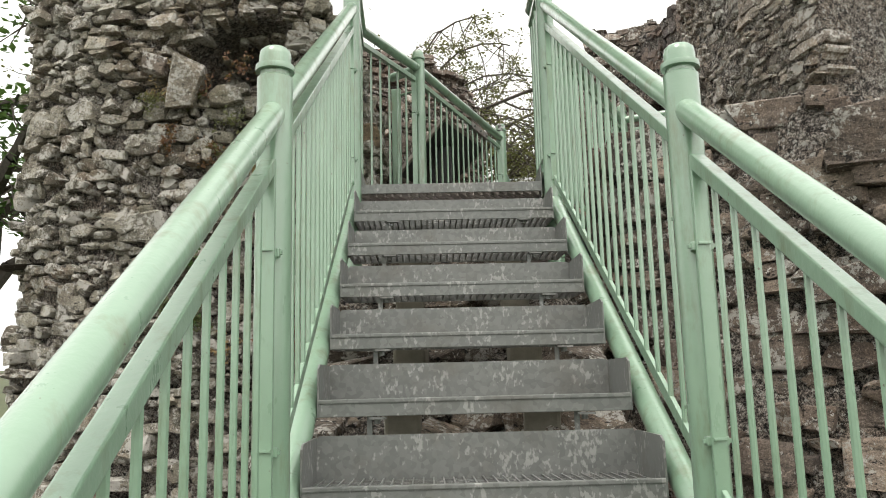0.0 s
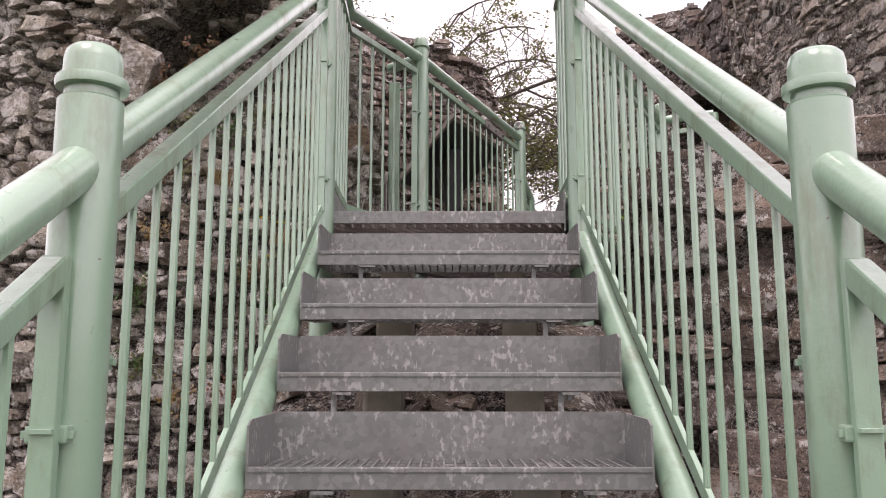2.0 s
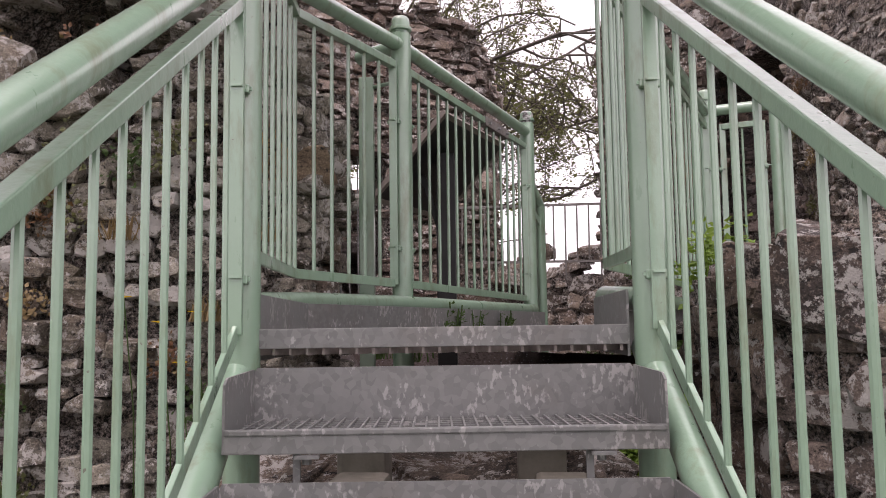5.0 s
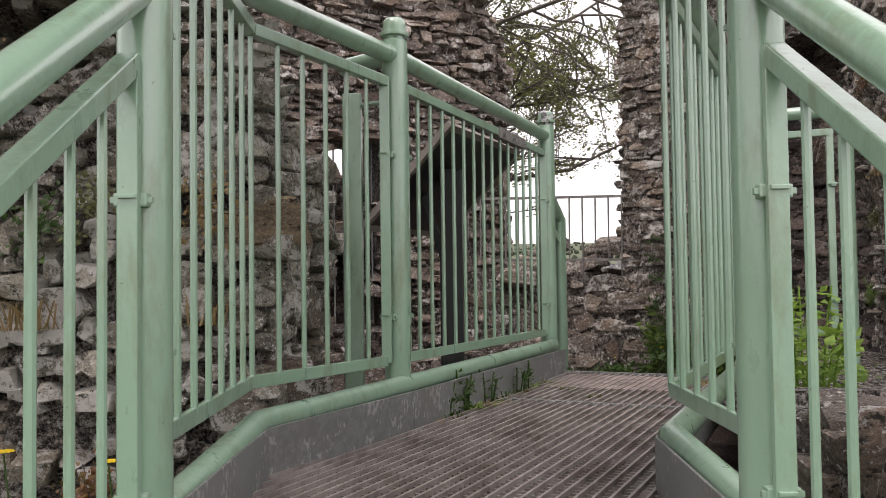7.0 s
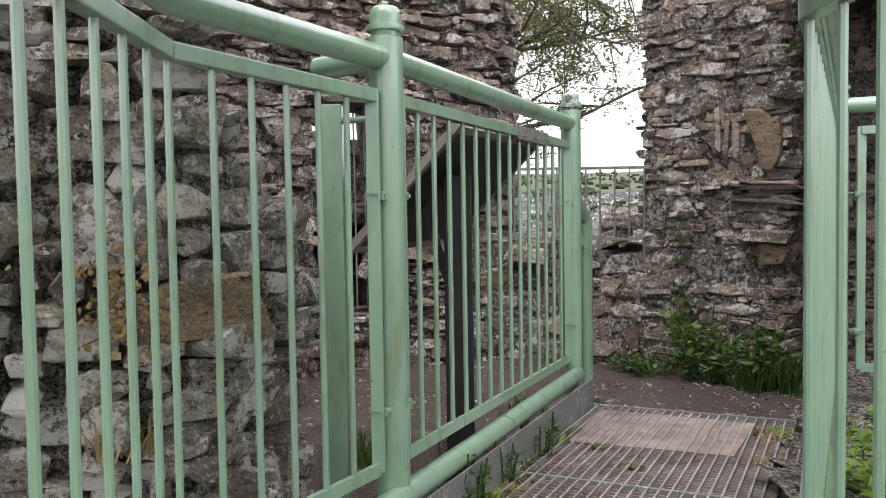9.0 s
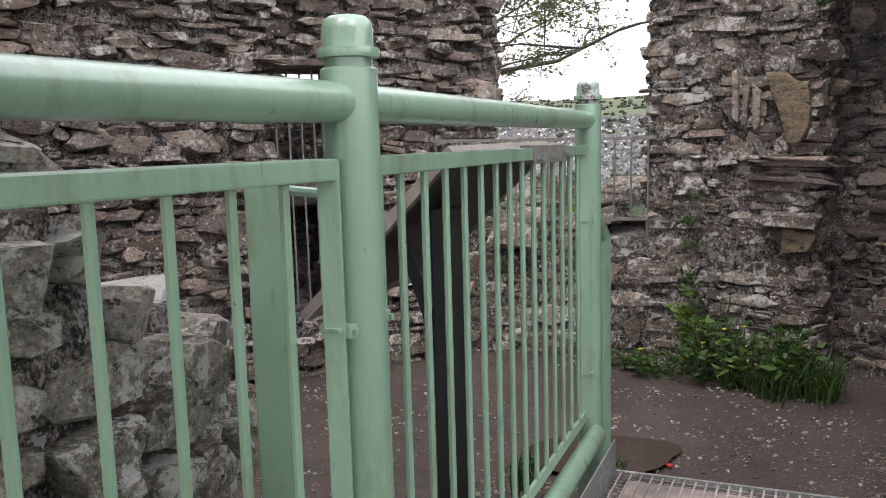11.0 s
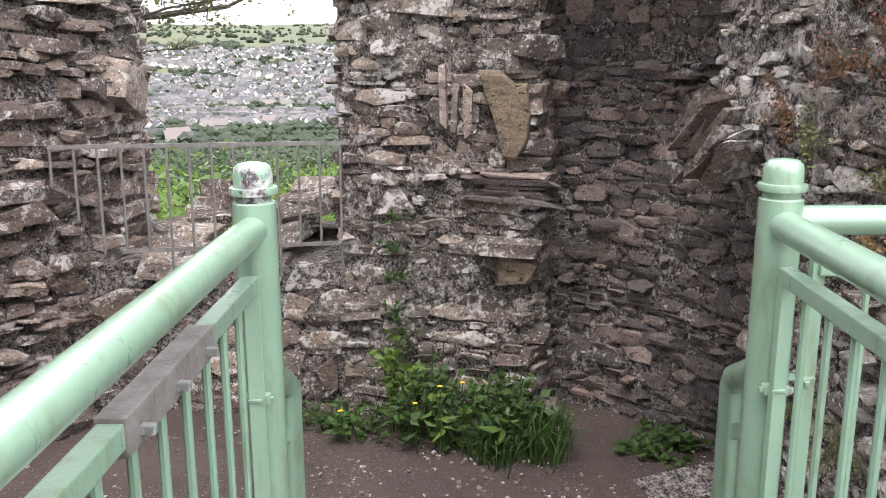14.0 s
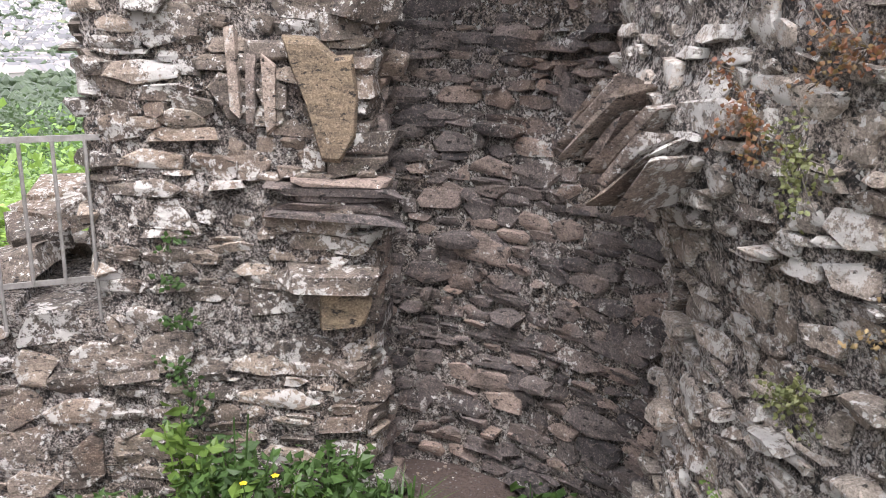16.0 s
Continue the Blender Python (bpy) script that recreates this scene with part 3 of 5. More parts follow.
loose_stone(WALL["wall_tower"], 2, (-0.475, 0.925, 0.61), (0.2, 0.17, 0.11), (0, 2, 25), STONE_WARM)
loose_stone(WALL["wall_tower"], 10, (-0.64, 1.34, 0.735), (0.32, 0.46, 0.13), (3, -4, 12), STONE_PALE)
loose_stone(WALL["wall_tower"], 13, (-0.66, 1.05, 0.83), (0.3, 0.36, 0.1), (-3, 5, -20), STONE_PALE)
loose_stone(WALL["wall_tower"], 15, (-0.54, 1.4, 0.50), (0.2, 0.4, 0.24), (0, 4, 8), STONE_PALE)
loose_stone(WALL["wall_tower"], 16, (-0.47, 1.1, 0.16), (0.18, 0.3, 0.16), (0, -3, 10), STONE_GREY)
loose_stone(WALL["wall_tower"], 4, (-0.98, 0.68, -0.62), (0.13, 0.08, 0.1), (0, 10, 5), QUARTZ)
loose_stone(WALL["wall_tower"], 9, (-1.42, 0.66, 0.84), (0.15, 0.14, 0.28), (8, 10, 5), STONE_TOWER)
loose_stone(WALL["wall_tower"], 11, (-1.62, 0.68, 1.0), (0.14, 0.12, 0.11), (0, 12, 5), STONE_GREY)
loose_stone(WALL["wall_tower"], 12, (-0.53, 1.14, 0.77), (0.22, 0.3, 0.06), (-3, 4, 40), STONE_GREY)
loose_stone(WALL["wall_doorway"], 10, (-0.86, 4.92, 1.525), (0.56, 0.22, 0.045), (0, -2, 42), STONE_DARK)
loose_stone(WALL["wall_stair_side"], 1, (0.98, -0.12, 0.12), (0.34, 0.3, 0.2), (5, 4, -30))
loose_stone(WALL["wall_stair_side"], 8, (1.72, -0.86, -0.02), (0.4, 0.34, 0.26), (5, -6, -20))
# Ledge slab, made wide to block light and keep the passage below dark.
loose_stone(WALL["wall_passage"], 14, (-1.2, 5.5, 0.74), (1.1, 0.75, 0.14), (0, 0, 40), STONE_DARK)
for i in range(14):
    loose_stone(WALL["wall_sill"], i, (0.35 + 0.075 * i % 0.9, 5.35 + 0.07 * (i % 7) + 0.04 * i % 0.3, 0.45 + 0.055 * (i % 6)), (0.24, 0.2, 0.1), (6 * (i % 3), 5 - 3 * (i % 4), 30 * i), STONE_GREY)


# ---- ground ----
def courtyard_height(x, y):
    t = min(1, max(0, (y - 2.3 + 0.35 * x) / 1.2))
    return -0.09 - 0.22 * t * t * (3 - 2 * t) + 0.015 * noise.noise(Vector((x * 2, y * 2, 0)))


def sheet(name, x0, x1, y0, y1, step, height, material, keep=None):
    nx, ny = round((x1 - x0) / step), round((y1 - y0) / step)
    vs = [(x0 + i * step, y0 + j * step, height(x0 + i * step, y0 + j * step)) for j in range(ny + 1) for i in range(nx + 1)]
    w = nx + 1
    fs = [(j * w + i, j * w + i + 1, (j + 1) * w + i + 1, (j + 1) * w + i) for j in range(ny) for i in range(nx)
          if keep is None or keep(x0 + (i + 0.5) * step, y0 + (j + 0.5) * step)]
    return link_mesh(name, vs, fs, material, smooth=True)


yard = sheet("floor", -2.7, 3.0, 0.95, 6.4, 0.08, lambda x, y: courtyard_height(x, y) - (0.12 if y < 2.4 - 0.3 * x and -0.5 < x < 1.4 else 0), GRAVEL)
tagged(yard, "trodden reddish earth and gravel courtyard floor", "floor", "", "structure")


def bank(x, y):
    d = min(1, max(0, (abs(x - 0.07 + 0.04 * y) - 0.46) / 0.5))
    return -0.38 + 0.71 * min(0, y + 0.115) - 1.3 * d * d * (3 - 2 * d) + 0.09 * noise.noise(Vector((x * 2.2, y * 2.2, 5))) + 0.04 * noise.noise(Vector((x * 7, y * 7, 5)))


slope = sheet("ground", -3.4, 3.4, -6.4, 1.6, 0.06, bank, MORTAR)
tagged(slope, "steep stony bank under the stairs", "ground", "", "structure")
found = []
for i in range(240):
    x, y = rng.uniform(-0.4, 0.65), rng.uniform(-4, 0.5)
    w = rng.uniform(0.08, 0.28)
    found.append((rng.randrange(18), pose(x, y, bank(x, y), rng.gauss(20, 12), rng.gauss(0, 12), rng.uniform(-40, 40)) @ Matrix.Diagonal((w, w * rng.uniform(0.6, 1), w * rng.uniform(0.3, 0.6), 1))))
lay_stones(slope, found, STONE_GREY, 240)
shelf = sheet("ground_shelf", 0.85, 3.6, -1.2, 3.4, 0.1, lambda x, y: 0.02 + 0.1 * noise.noise(Vector((x * 1.5, y * 1.5, 2))), MORTAR, lambda x, y: y > -0.5 * x + 0.4 and y < 1.9 * x)
tagged(shelf, "earthy rock shelf above the stair wall", "ground", "", "structure")


# ---- stairs ----
RISE, GOING, TURN = 0.1945, 0.293, 3.5


def st(x, y):
    """Plan place of a point given across and along the stairs, from the middle of the top edge."""
    c, n = math.cos(radians(TURN)), math.sin(radians(TURN))
    return 0.0965 + x * c - y * n, -0.133 + x * n + y * c


LIFT = 0.032  # the treads' lips stand a little above their nominal level


def make_tread(i):
    y, z = -GOING * i, LIFT - RISE * i
    t = thing("stair_tread", "galvanised steel tray tread with open mesh and kick plate", "stair tread", "treads of the stairs", at=(*st(0, y), z))
    t.rotation_euler.z = radians(TURN)
    w, d = 0.412, 0.262
    bm = bmesh.new()
    block(bm, (-w, 0, -0.04), (w, 0.006, 0.0), 0.002)
    bar(bm, (-w, 0.003, 0.0), (w, 0.003, 0.0), 0.012, 0.012, 0.003)
    part("nosing", bm, GALV, t)
    bm = bmesh.new()
    vs = [bm.verts.new(p) for p in ((-w, d, -0.03), (w, d, -0.03), (w, d, 0.1), (w - 0.006, d, 0.108), (-w + 0.006, d, 0.108), (-w, d, 0.1))]
    f = bm.faces.new(vs)
    r = bmesh.ops.extrude_face_region(bm, geom=[f])
    for v in r["geom"]:
        if isinstance(v, bmesh.types.BMVert):
            v.co.y += 0.005
    part("kick_plate", bm, GALV, t)
    for s in (-1, 1):
        bm = bmesh.new()
        vs = [bm.verts.new(p) for p in ((s * w, 0.004, -0.04), (s * w, d, -0.03), (s * w, d, 0.105), (s * w, 0.03, 0.1), (s * w, 0.008, 0.088))]
        f = bm.faces.new(vs)
        r = bmesh.ops.extrude_face_region(bm, geom=[f])
        for v in r["geom"]:
            if isinstance(v, bmesh.types.BMVert):
                v.co.x += s * 0.005
        part("side_plate", bm, GALV, t)
    bm = bmesh.new()
    for k in range(32):
        x = -w + 0.02 + (2 * w - 0.04) * k / 31
        bar(bm, (x, 0.006, -0.012), (x, d, -0.012), 0.004, 0.024)
    for k in range(7):
        y1 = 0.02 + 0.037 * k
        bar(bm, (-w, y1, -0.008), (w, y1, -0.008), 0.005, 0.008)
    part("mesh_floor", bm, GALV, t)
    for s in (-0.28, 0.27):
        bm = bmesh.new()
        bar(bm, (s, 0.02, -0.04), (s, 0.02, -0.115), 0.014, 0.006)
        bar(bm, (s, 0.0, -0.045), (s + 0.045, 0.0, -0.045), 0.02, 0.006)
        lathe(bm, [(0.009, -0.06), (0.009, -0.048)], 6, (s + 0.02, 0.012, 0))
        part("bracket", bm, GALV, t)
    return t


first = make_tread(1)
for i in range(2, 17):
    copy_thing(first, pose(*st(0, -GOING * i), LIFT - RISE * i, 0, 0, TURN + rng.uniform(-0.2, 0.2)))

# pale concrete pads below the treads
pad_bm = bmesh.new()
block(pad_bm, (-0.055, 0.03, -0.30), (0.055, 0.17, 0.0), 0.012)
pad = part("concrete_pad", pad_bm, CONCRETE)
tagged(pad, "pale weathered concrete pad under a stair tread", "pad", "pads under the treads")
pad.location = (*st(-0.19, 0.0), -0.07)
for i in range(0, 15):
    for s in (-0.19, 0.21):
        if i or s > 0:
            y = -GOING * i + rng.uniform(-0.01, 0.01)
            copy_thing(pad, pose(*st(s + rng.uniform(-0.015, 0.015), y), -RISE * i - 0.065 - rng.uniform(0, 0.02), 0, 0, rng.uniform(-4, 4)))

# ---- platform ----
LEFT = [st(-0.412, 0), (-0.355, 0.53), (-0.08, 1.15), (0.50, 2.62)]
RIGHT = [st(0.412, 0), (0.50, 0.42), (1.24, 2.33)]


def edge_x(line, y):
    ys, xs = [p[1] for p in line], [p[0] for p in line]
    return float(np.interp(y, ys, xs))


deck = thing("metal_platform", "galvanised mesh platform with toe boards, muddy and weedy", "platform", at=(0, 0, 0))
bm = bmesh.new()
wd = Vector((0.386, 0.922))


def clip_span(p, d):
    """Where the line p + t d lies on the platform."""
    poly = [Vector(q) for q in LEFT] + [Vector(q) for q in RIGHT[::-1]]
    ts = []
    for a, c in zip(poly, poly[1:] + poly[:1]):
        e = c - a
        den = d.x * e.y - d.y * e.x
        if abs(den) < 1e-9:
            continue
        w = a - p
        t, u = (w.x * e.y - w.y * e.x) / den, (w.x * d.y - w.y * d.x) / den
        if 0 <= u <= 1:
            ts.append(t)
    return (min(ts), max(ts)) if len(ts) > 1 else None


side = Vector((wd.y, -wd.x))
for k in range(-110, 150):
    p = wd * (0.026 * k + 0.5)
    c = clip_span(p, side)
    if c and c[1] - c[0] > 0.02:
        a, b2 = p + side * c[0], p + side * c[1]
        bar(bm, (a.x, a.y, -0.010), (b2.x, b2.y, -0.010), 0.004, 0.007)
for k in range(-44, 44):
    p = side * (0.033 * k) + wd * 0.5
    c = clip_span(p, wd)
    if c and c[1] - c[0] > 0.02:
        a, b2 = p + wd * c[0], p + wd * c[1]
        bar(bm, (a.x, a.y, -0.013), (b2.x, b2.y, -0.013), 0.0065, 0.03)
part("mesh_floor", bm, GRATE, deck)


def strip(name, pts, z0, z1, thick, material, parent, out=-1):
    """An upright plate along a plan line."""
    bm = bmesh.new()
    for a, c in zip(pts, pts[1:]):
        bar(bm, (a[0], a[1], (z0 + z1) / 2), (c[0], c[1], (z0 + z1) / 2), thick, z1 - z0, 0.001)
    return part(name, bm, material, parent)


for a, c in zip(LEFT, LEFT[1:]):
    strip("toe_board", [a, c], -0.04, 0.108, 0.006, GALV, deck)
for a, c in zip(RIGHT, RIGHT[1:]):
    strip("toe_board", [a, c], -0.04, 0.108, 0.006, GALV, deck)
bm = bmesh.new()
bar(bm, (*st(-0.412, -0.003), 0.008), (*st(0.412, -0.003), 0.008), 0.006, 0.044, 0.002)
part("nosing", bm, GALV, deck)
strip("end_bar", [LEFT[-1], RIGHT[-1]], -0.04, 0.006, 0.012, GALV, deck)
strip("cross_bar", [(0.2, 1.75), (0.9, 1.47)], -0.04, 0.003, 0.012, GALV, deck)
bm = bmesh.new()
q = [Vector((0.53, 2.55)), Vector((0.36, 2.1)), Vector((0.86, 1.93)), Vector((1.05, 2.33))]
vs = [bm.verts.new((p.x, p.y, -0.012)) for p in q[::-1]]
bm.faces.new(vs)
r = bmesh.ops.extrude_face_region(bm, geom=bm.faces[:])
for v in r["geom"]:
    if isinstance(v, bmesh.types.BMVert):
        v.co.z += 0.011
part("mud_filling", bm, MUD, deck, "dried mud filling the mesh")

# ---- railings ----
POST_R, RAIL_R, BAR_R, GAP = 0.04, 0.028, 0.0068, 0.095


def make_post(x, y, z0, z1, parent, cap_label=""):
    h, r = z1 - z0, POST_R
    bm = bmesh.new()
    lathe(bm, [(r, 0), (r, h - 0.079), (r * 1.0, h - 0.075), (r * 0.93, h - 0.072)], 24)
    p = part("post", bm, PAINT, parent, smooth=True)
    p.location = (x, y, z0)
    bm = bmesh.new()
    lathe(bm, [(r * 0.84, h - 0.078), (r * 0.84, h - 0.06), (r * 1.09, h - 0.059), (r * 1.12, h - 0.053), (r * 1.09, h - 0.046), (r * 0.9, h - 0.045), (r * 0.9, h - 0.022),
               (r * 0.84, h - 0.010), (r * 0.66, h - 0.003), (r * 0.35, h - 0.0005), (r * 0.1, h)], 24)
    part("cap", bm, CHIPPED if cap_label else PAINT, p, cap_label, smooth=True)
    return p


RAILINGS = {
    "stairs_l": thing("stair_railing", "pale green steel railing with domed posts beside the tower", "railing", "railings"),
    "stairs_r": thing("stair_railing", "pale green steel railing with domed posts beside the rock wall", "railing", "railings"),
    "deck_l": thing("platform_railing", "pale green bent platform railing with a repaired top bar", "railing", "railings"),
    "deck_r": thing("platform_railing", "pale green bent platform railing on the open rock side", "railing", "railings"),
}
POSTS = {
    "L0": (*st(-0.455, -3.85), -3.3, -1.38), "R0": (*st(0.47, -3.83), -3.3, -1.38),
    "L1": (*st(-0.455, -1.91), -2.0, -0.146), "R1": (*st(0.475, -1.885), -2.0, -0.143),
    "L2": (*st(-0.447, 0.0), -0.75, 1.24), "R2": (*st(0.463, -0.01), -0.75, 1.24),
    "P3": (-0.13, 1.20, -0.35, 1.255), "P4": (0.43, 2.692, -0.3, 1.248), "Q4": (1.345, 2.368, -0.3, 1.25),
}
for k, (x, y, z0, z1) in POSTS.items():
    make_post(x, y, z0, z1, RAILINGS["deck_r" if k == "Q4" else "deck_l" if k in "P3P4" else "stairs_" + k[0].lower()], "chipped cap with bare patches of metal" if k == "P4" else "")


def rail(name, pts, r, label, parent=None):
    return part(name, sweep(bmesh.new(), pts, r, 18), PAINT, parent, label, smooth=True)


def handrail(pts, parent):
    return rail("handrail", pts, RAIL_R, "", RAILINGS[parent])


def post_at(k, z):
    return (POSTS[k][0], POSTS[k][1], z)


for a, c, d, k in (("L0", "L1", "L2", "stairs_l"), ("R0", "R1", "R2", "stairs_r")):
    handrail([post_at(a, -1.49), post_at(c, -0.297)], k)
    handrail([post_at(c, -0.295), post_at(d, 0.895)], k)
KL, KR = (-0.41, 0.60), (0.535, 0.43)
handrail([post_at("L2", 1.135), (*KL, 1.135), post_at("P3", 1.135)], "deck_l")
handrail([post_at("R2", 1.13), (*KR, 1.13), post_at("Q4", 1.13)], "deck_r")
handrail([post_at("P3", 1.135), post_at("P4", 1.125)], "deck_l")
handrail([post_at("P3", 1.14), (-0.315, 1.345, 1.14)], "deck_l")
handrail([post_at("Q4", 1.135), (1.66, 2.25, 1.135)], "deck_r")


def make_panel(pts, label, bolts=(True, True)):
    """A panel of upright bars. pts: plan points with the heights of the bottom and the top bar."""
    bm = bmesh.new()
    for k in (2, 3):
        for a, c in zip(pts, pts[1:]):
            w, h = (0.03, 0.03) if k == 3 else (0.012, 0.032)
            bar(bm, (a[0], a[1], a[k]), (c[0], c[1], c[k]), w, h, 0.003)
    for e in (pts[0], pts[-1]):
        bar(bm, (e[0], e[1], e[2] - 0.007), (e[0], e[1], e[3] + 0.014), 0.03, 0.014, 0.002)
    pan = part("panel_frame", bm, PAINT, RAILINGS[label])
    for a, c in zip(pts, pts[1:]):
        l = math.hypot(c[0] - a[0], c[1] - a[1])
        n = max(1, round(l / GAP))
        for i in range(1, n + (0 if c is pts[-1] else 1)):
            u = i / n
            q = [a[j] + (c[j] - a[j]) * u for j in range(4)]
            bm = bmesh.new()
            sweep(bm, [(q[0], q[1], q[2]), (q[0], q[1], q[3] - 0.012)], BAR_R, 8, False)
            part("baluster", bm, PAINT, pan, smooth=True)
    for e, o, on in ((pts[0], pts[1], bolts[0]), (pts[-1], pts[-2], bolts[1])):
        if not on:
            continue
        d = (Vector(o[:2]) - Vector(e[:2])).normalized()
        for u in (0.16, 0.74):
            z = e[2] + (e[3] - e[2]) * u
            bm = bmesh.new()
            bar(bm, (e[0] + d.x * 0.012, e[1] + d.y * 0.012, z), (e[0] - d.x * 0.05, e[1] - d.y * 0.05, z), 0.026, 0.006, 0.001)
            bar(bm, (e[0] - d.x * 0.01 - d.y * 0.03, e[1] - d.y * 0.01 + d.x * 0.03, z - 0.004), (e[0] - d.x * 0.01 + d.y * 0.03, e[1] - d.y * 0.01 - d.x * 0.03, z - 0.004), 0.009, 0.009, 0.001)
            bar(bm, (e[0] - d.x * 0.012 - d.y * 0.024, e[1] - d.y * 0.012 + d.x * 0.024, z - 0.004), (e[0] - d.x * 0.012 + d.y * 0.024, e[1] - d.y * 0.012 - d.x * 0.024, z - 0.004), 0.02, 0.02, 0.003)
            part("bolt", bm, PAINT, pan)
    return pan


def between(k, m, a, c, za, zc):
    """Plan points of a panel that stops short of the posts k and m."""
    p, q = Vector(POSTS[k][:2]), Vector(POSTS[m][:2])
    d = (q - p).normalized()
    s, e = p + d * 0.062, q - d * 0.062
    return [(s.x, s.y, *a), (e.x, e.y, *c)]


for s in ("L", "R"):
    make_panel(between(s + "1", s + "2", (-1.085, -0.35), (0.025, 0.755), 0, 0), "stairs_" + s.lower())
    make_panel(between(s + "0", s + "1", (-2.28, -1.56), (-1.15, -0.44), 0, 0), "stairs_" + s.lower())


def bent(k, kink, m):
    p, q, c = Vector(POSTS[k][:2]), Vector(POSTS[m][:2]), Vector(kink)
    a, b2 = p + (c - p).normalized() * 0.062, q + (c - q).normalized() * 0.062
    return [(a.x, a.y, 0.205, 1.05), (c.x, c.y, 0.205, 1.05), (b2.x, b2.y, 0.20, 1.045)]


make_panel(bent("L2", KL, "P3"), "deck_l")
make_panel(bent("R2", KR, "Q4"), "deck_r")
make_panel(between("P3", "P4", (0.20, 1.045), (0.185, 1.035), 0, 0), "deck_l")
make_panel([(1.42, 2.342, 0.2, 1.045), (1.60, 2.272, 0.2, 1.045)], "deck_r")
bm = bmesh.new()
lathe(bm, [(0.03, 0), (0.03, 1.4)], 16)
end_post = part("end_post", bm, PAINT, RAILINGS["deck_r"], smooth=True)
end_post.location = (1.66, 2.25, -0.26)

# round stringers under the rails
for s, k in ((-0.452, "stairs_l"), (0.464, "stairs_r")):
    rail("stringer", [(*st(s, -4.6), -2.95), (*st(s, -0.05), -0.09), (*st(s, 0.06), -0.02)], 0.034, "mossy tubular stringer", RAILINGS[k])
rail("edge_tube", [(*st(-0.447, 0.05), 0.085), (-0.385, 0.55, 0.115), (-0.115, 1.17, 0.122), (0.445, 2.64, 0.122)], 0.03, "", RAILINGS["deck_l"])
rail("edge_tube", [(*st(0.463, 0.05), 0.085), (0.53, 0.40, 0.11), (1.295, 2.32, 0.118)], 0.03, "", RAILINGS["deck_r"])

# gate stub post beside the bent panel
gp = thing("gate_post", "slim green square post with a thin rusty bar", "post", at=(-0.285, 1.33, -0.35))
bm = bmesh.new()
block(bm, (-0.03, -0.02, 0), (0.03, 0.02, 1.40), 0.004)
part("shaft", bm, PAINT, gp)
bm = bmesh.new()
sweep(bm, [(0.02, 0, 1.36), (0.19, -0.14, 1.35)], 0.008, 8)
part("thin_bar", bm, PAINT, gp)

# rail ends that drop to the ground beyond the last posts
for k, r in (("P4", "deck_l"), ("Q4", "deck_r")):
    x, y = POSTS[k][0], POSTS[k][1]
    fx, fy = x + 0.077, y + 0.184
    rail("rail_end", [(x + 0.01, y + 0.02, 0.84), (fx - 0.015, fy - 0.025, 0.76), (fx, fy, 0.73), (fx, fy, -0.3)], 0.027, "tube bent down to the ground", RAILINGS[r])
    bm = bmesh.new()
    bar(bm, (x + 0.02, y + 0.03, 0.70), (fx, fy, 0.62), 0.008, 0.035, 0.002)
    part("brace", bm, PAINT, RAILINGS[r])


# ---- doorway gate, fence, sign ----
gate = thing("iron_gate", "barred iron gate, rusty and locked, in the dark doorway", "gate", at=(-0.925, 4.97, 0.1))
gx, gy = Vector((0.76, 0.65)), Vector((-0.65, 0.76))
for i in range(6):
    u = -0.21 + 0.084 * i
    bm = bmesh.new()
    sweep(bm, [(gx.x * u, gx.y * u, 0), (gx.x * (u - 0.005), gx.y * (u - 0.005), 1.40)], 0.0065, 8)
    part("bar", bm, GALV, gate, smooth=True)
for z in (0.02, 0.72, 1.40):
    bm = bmesh.new()
    bar(bm, (-gx.x * 0.22, -gx.y * 0.22, z - 0.02), (gx.x * 0.22, gx.y * 0.22, z + 0.02 * (z > 0.5)), 0.008, 0.022, 0.001)
    part("cross_bar", bm, RUST, gate)

fence = thing("safety_fence", "low grey iron safety fence across the breach", "fence", at=(0, 0, 0))
FA, FB = Vector((-0.12, 5.19)), Vector((1.235, 5.02))
for z, a in ((1.05, 0.0), (0.57, 0.2)):
    bm = bmesh.new()
    p, q = FA.lerp(FB, a), FB
    bar(bm, (p.x, p.y, z + 0.012), (q.x, q.y, z), 0.008, 0.02, 0.001)
    part("rail", bm, FENCE, fence)
for i in range(15):
    u = i / 14
    p = FA.lerp(FB, u)
    bm = bmesh.new()
    z0 = 0.57 if u > 0.16 else 1.05 - 0.16 - 2.2 * u
    if i in (5, 10, 13):
        z0 = 0.42
    sweep(bm, [(p.x, p.y, z0), (p.x + 0.004, p.y, 1.05)], 0.0065, 8)
    part("upright", bm, FENCE, fence, smooth=True)
bm = bmesh.new()
bar(bm, (FA.x, FA.y, 0.89), (FA.lerp(FB, 0.2).x, FA.lerp(FB, 0.2).y, 0.75), 0.008, 0.016, 0.001)
part("brace", bm, RUST, fence)
for z in (0.62, 0.85, 0.98):
    bm = bmesh.new()
    bar(bm, (FB.x, FB.y, z), (FB.x + 0.05, FB.y + 0.03, z), 0.012, 0.016, 0.001)
    part("wall_fixing", bm, RUST, fence)

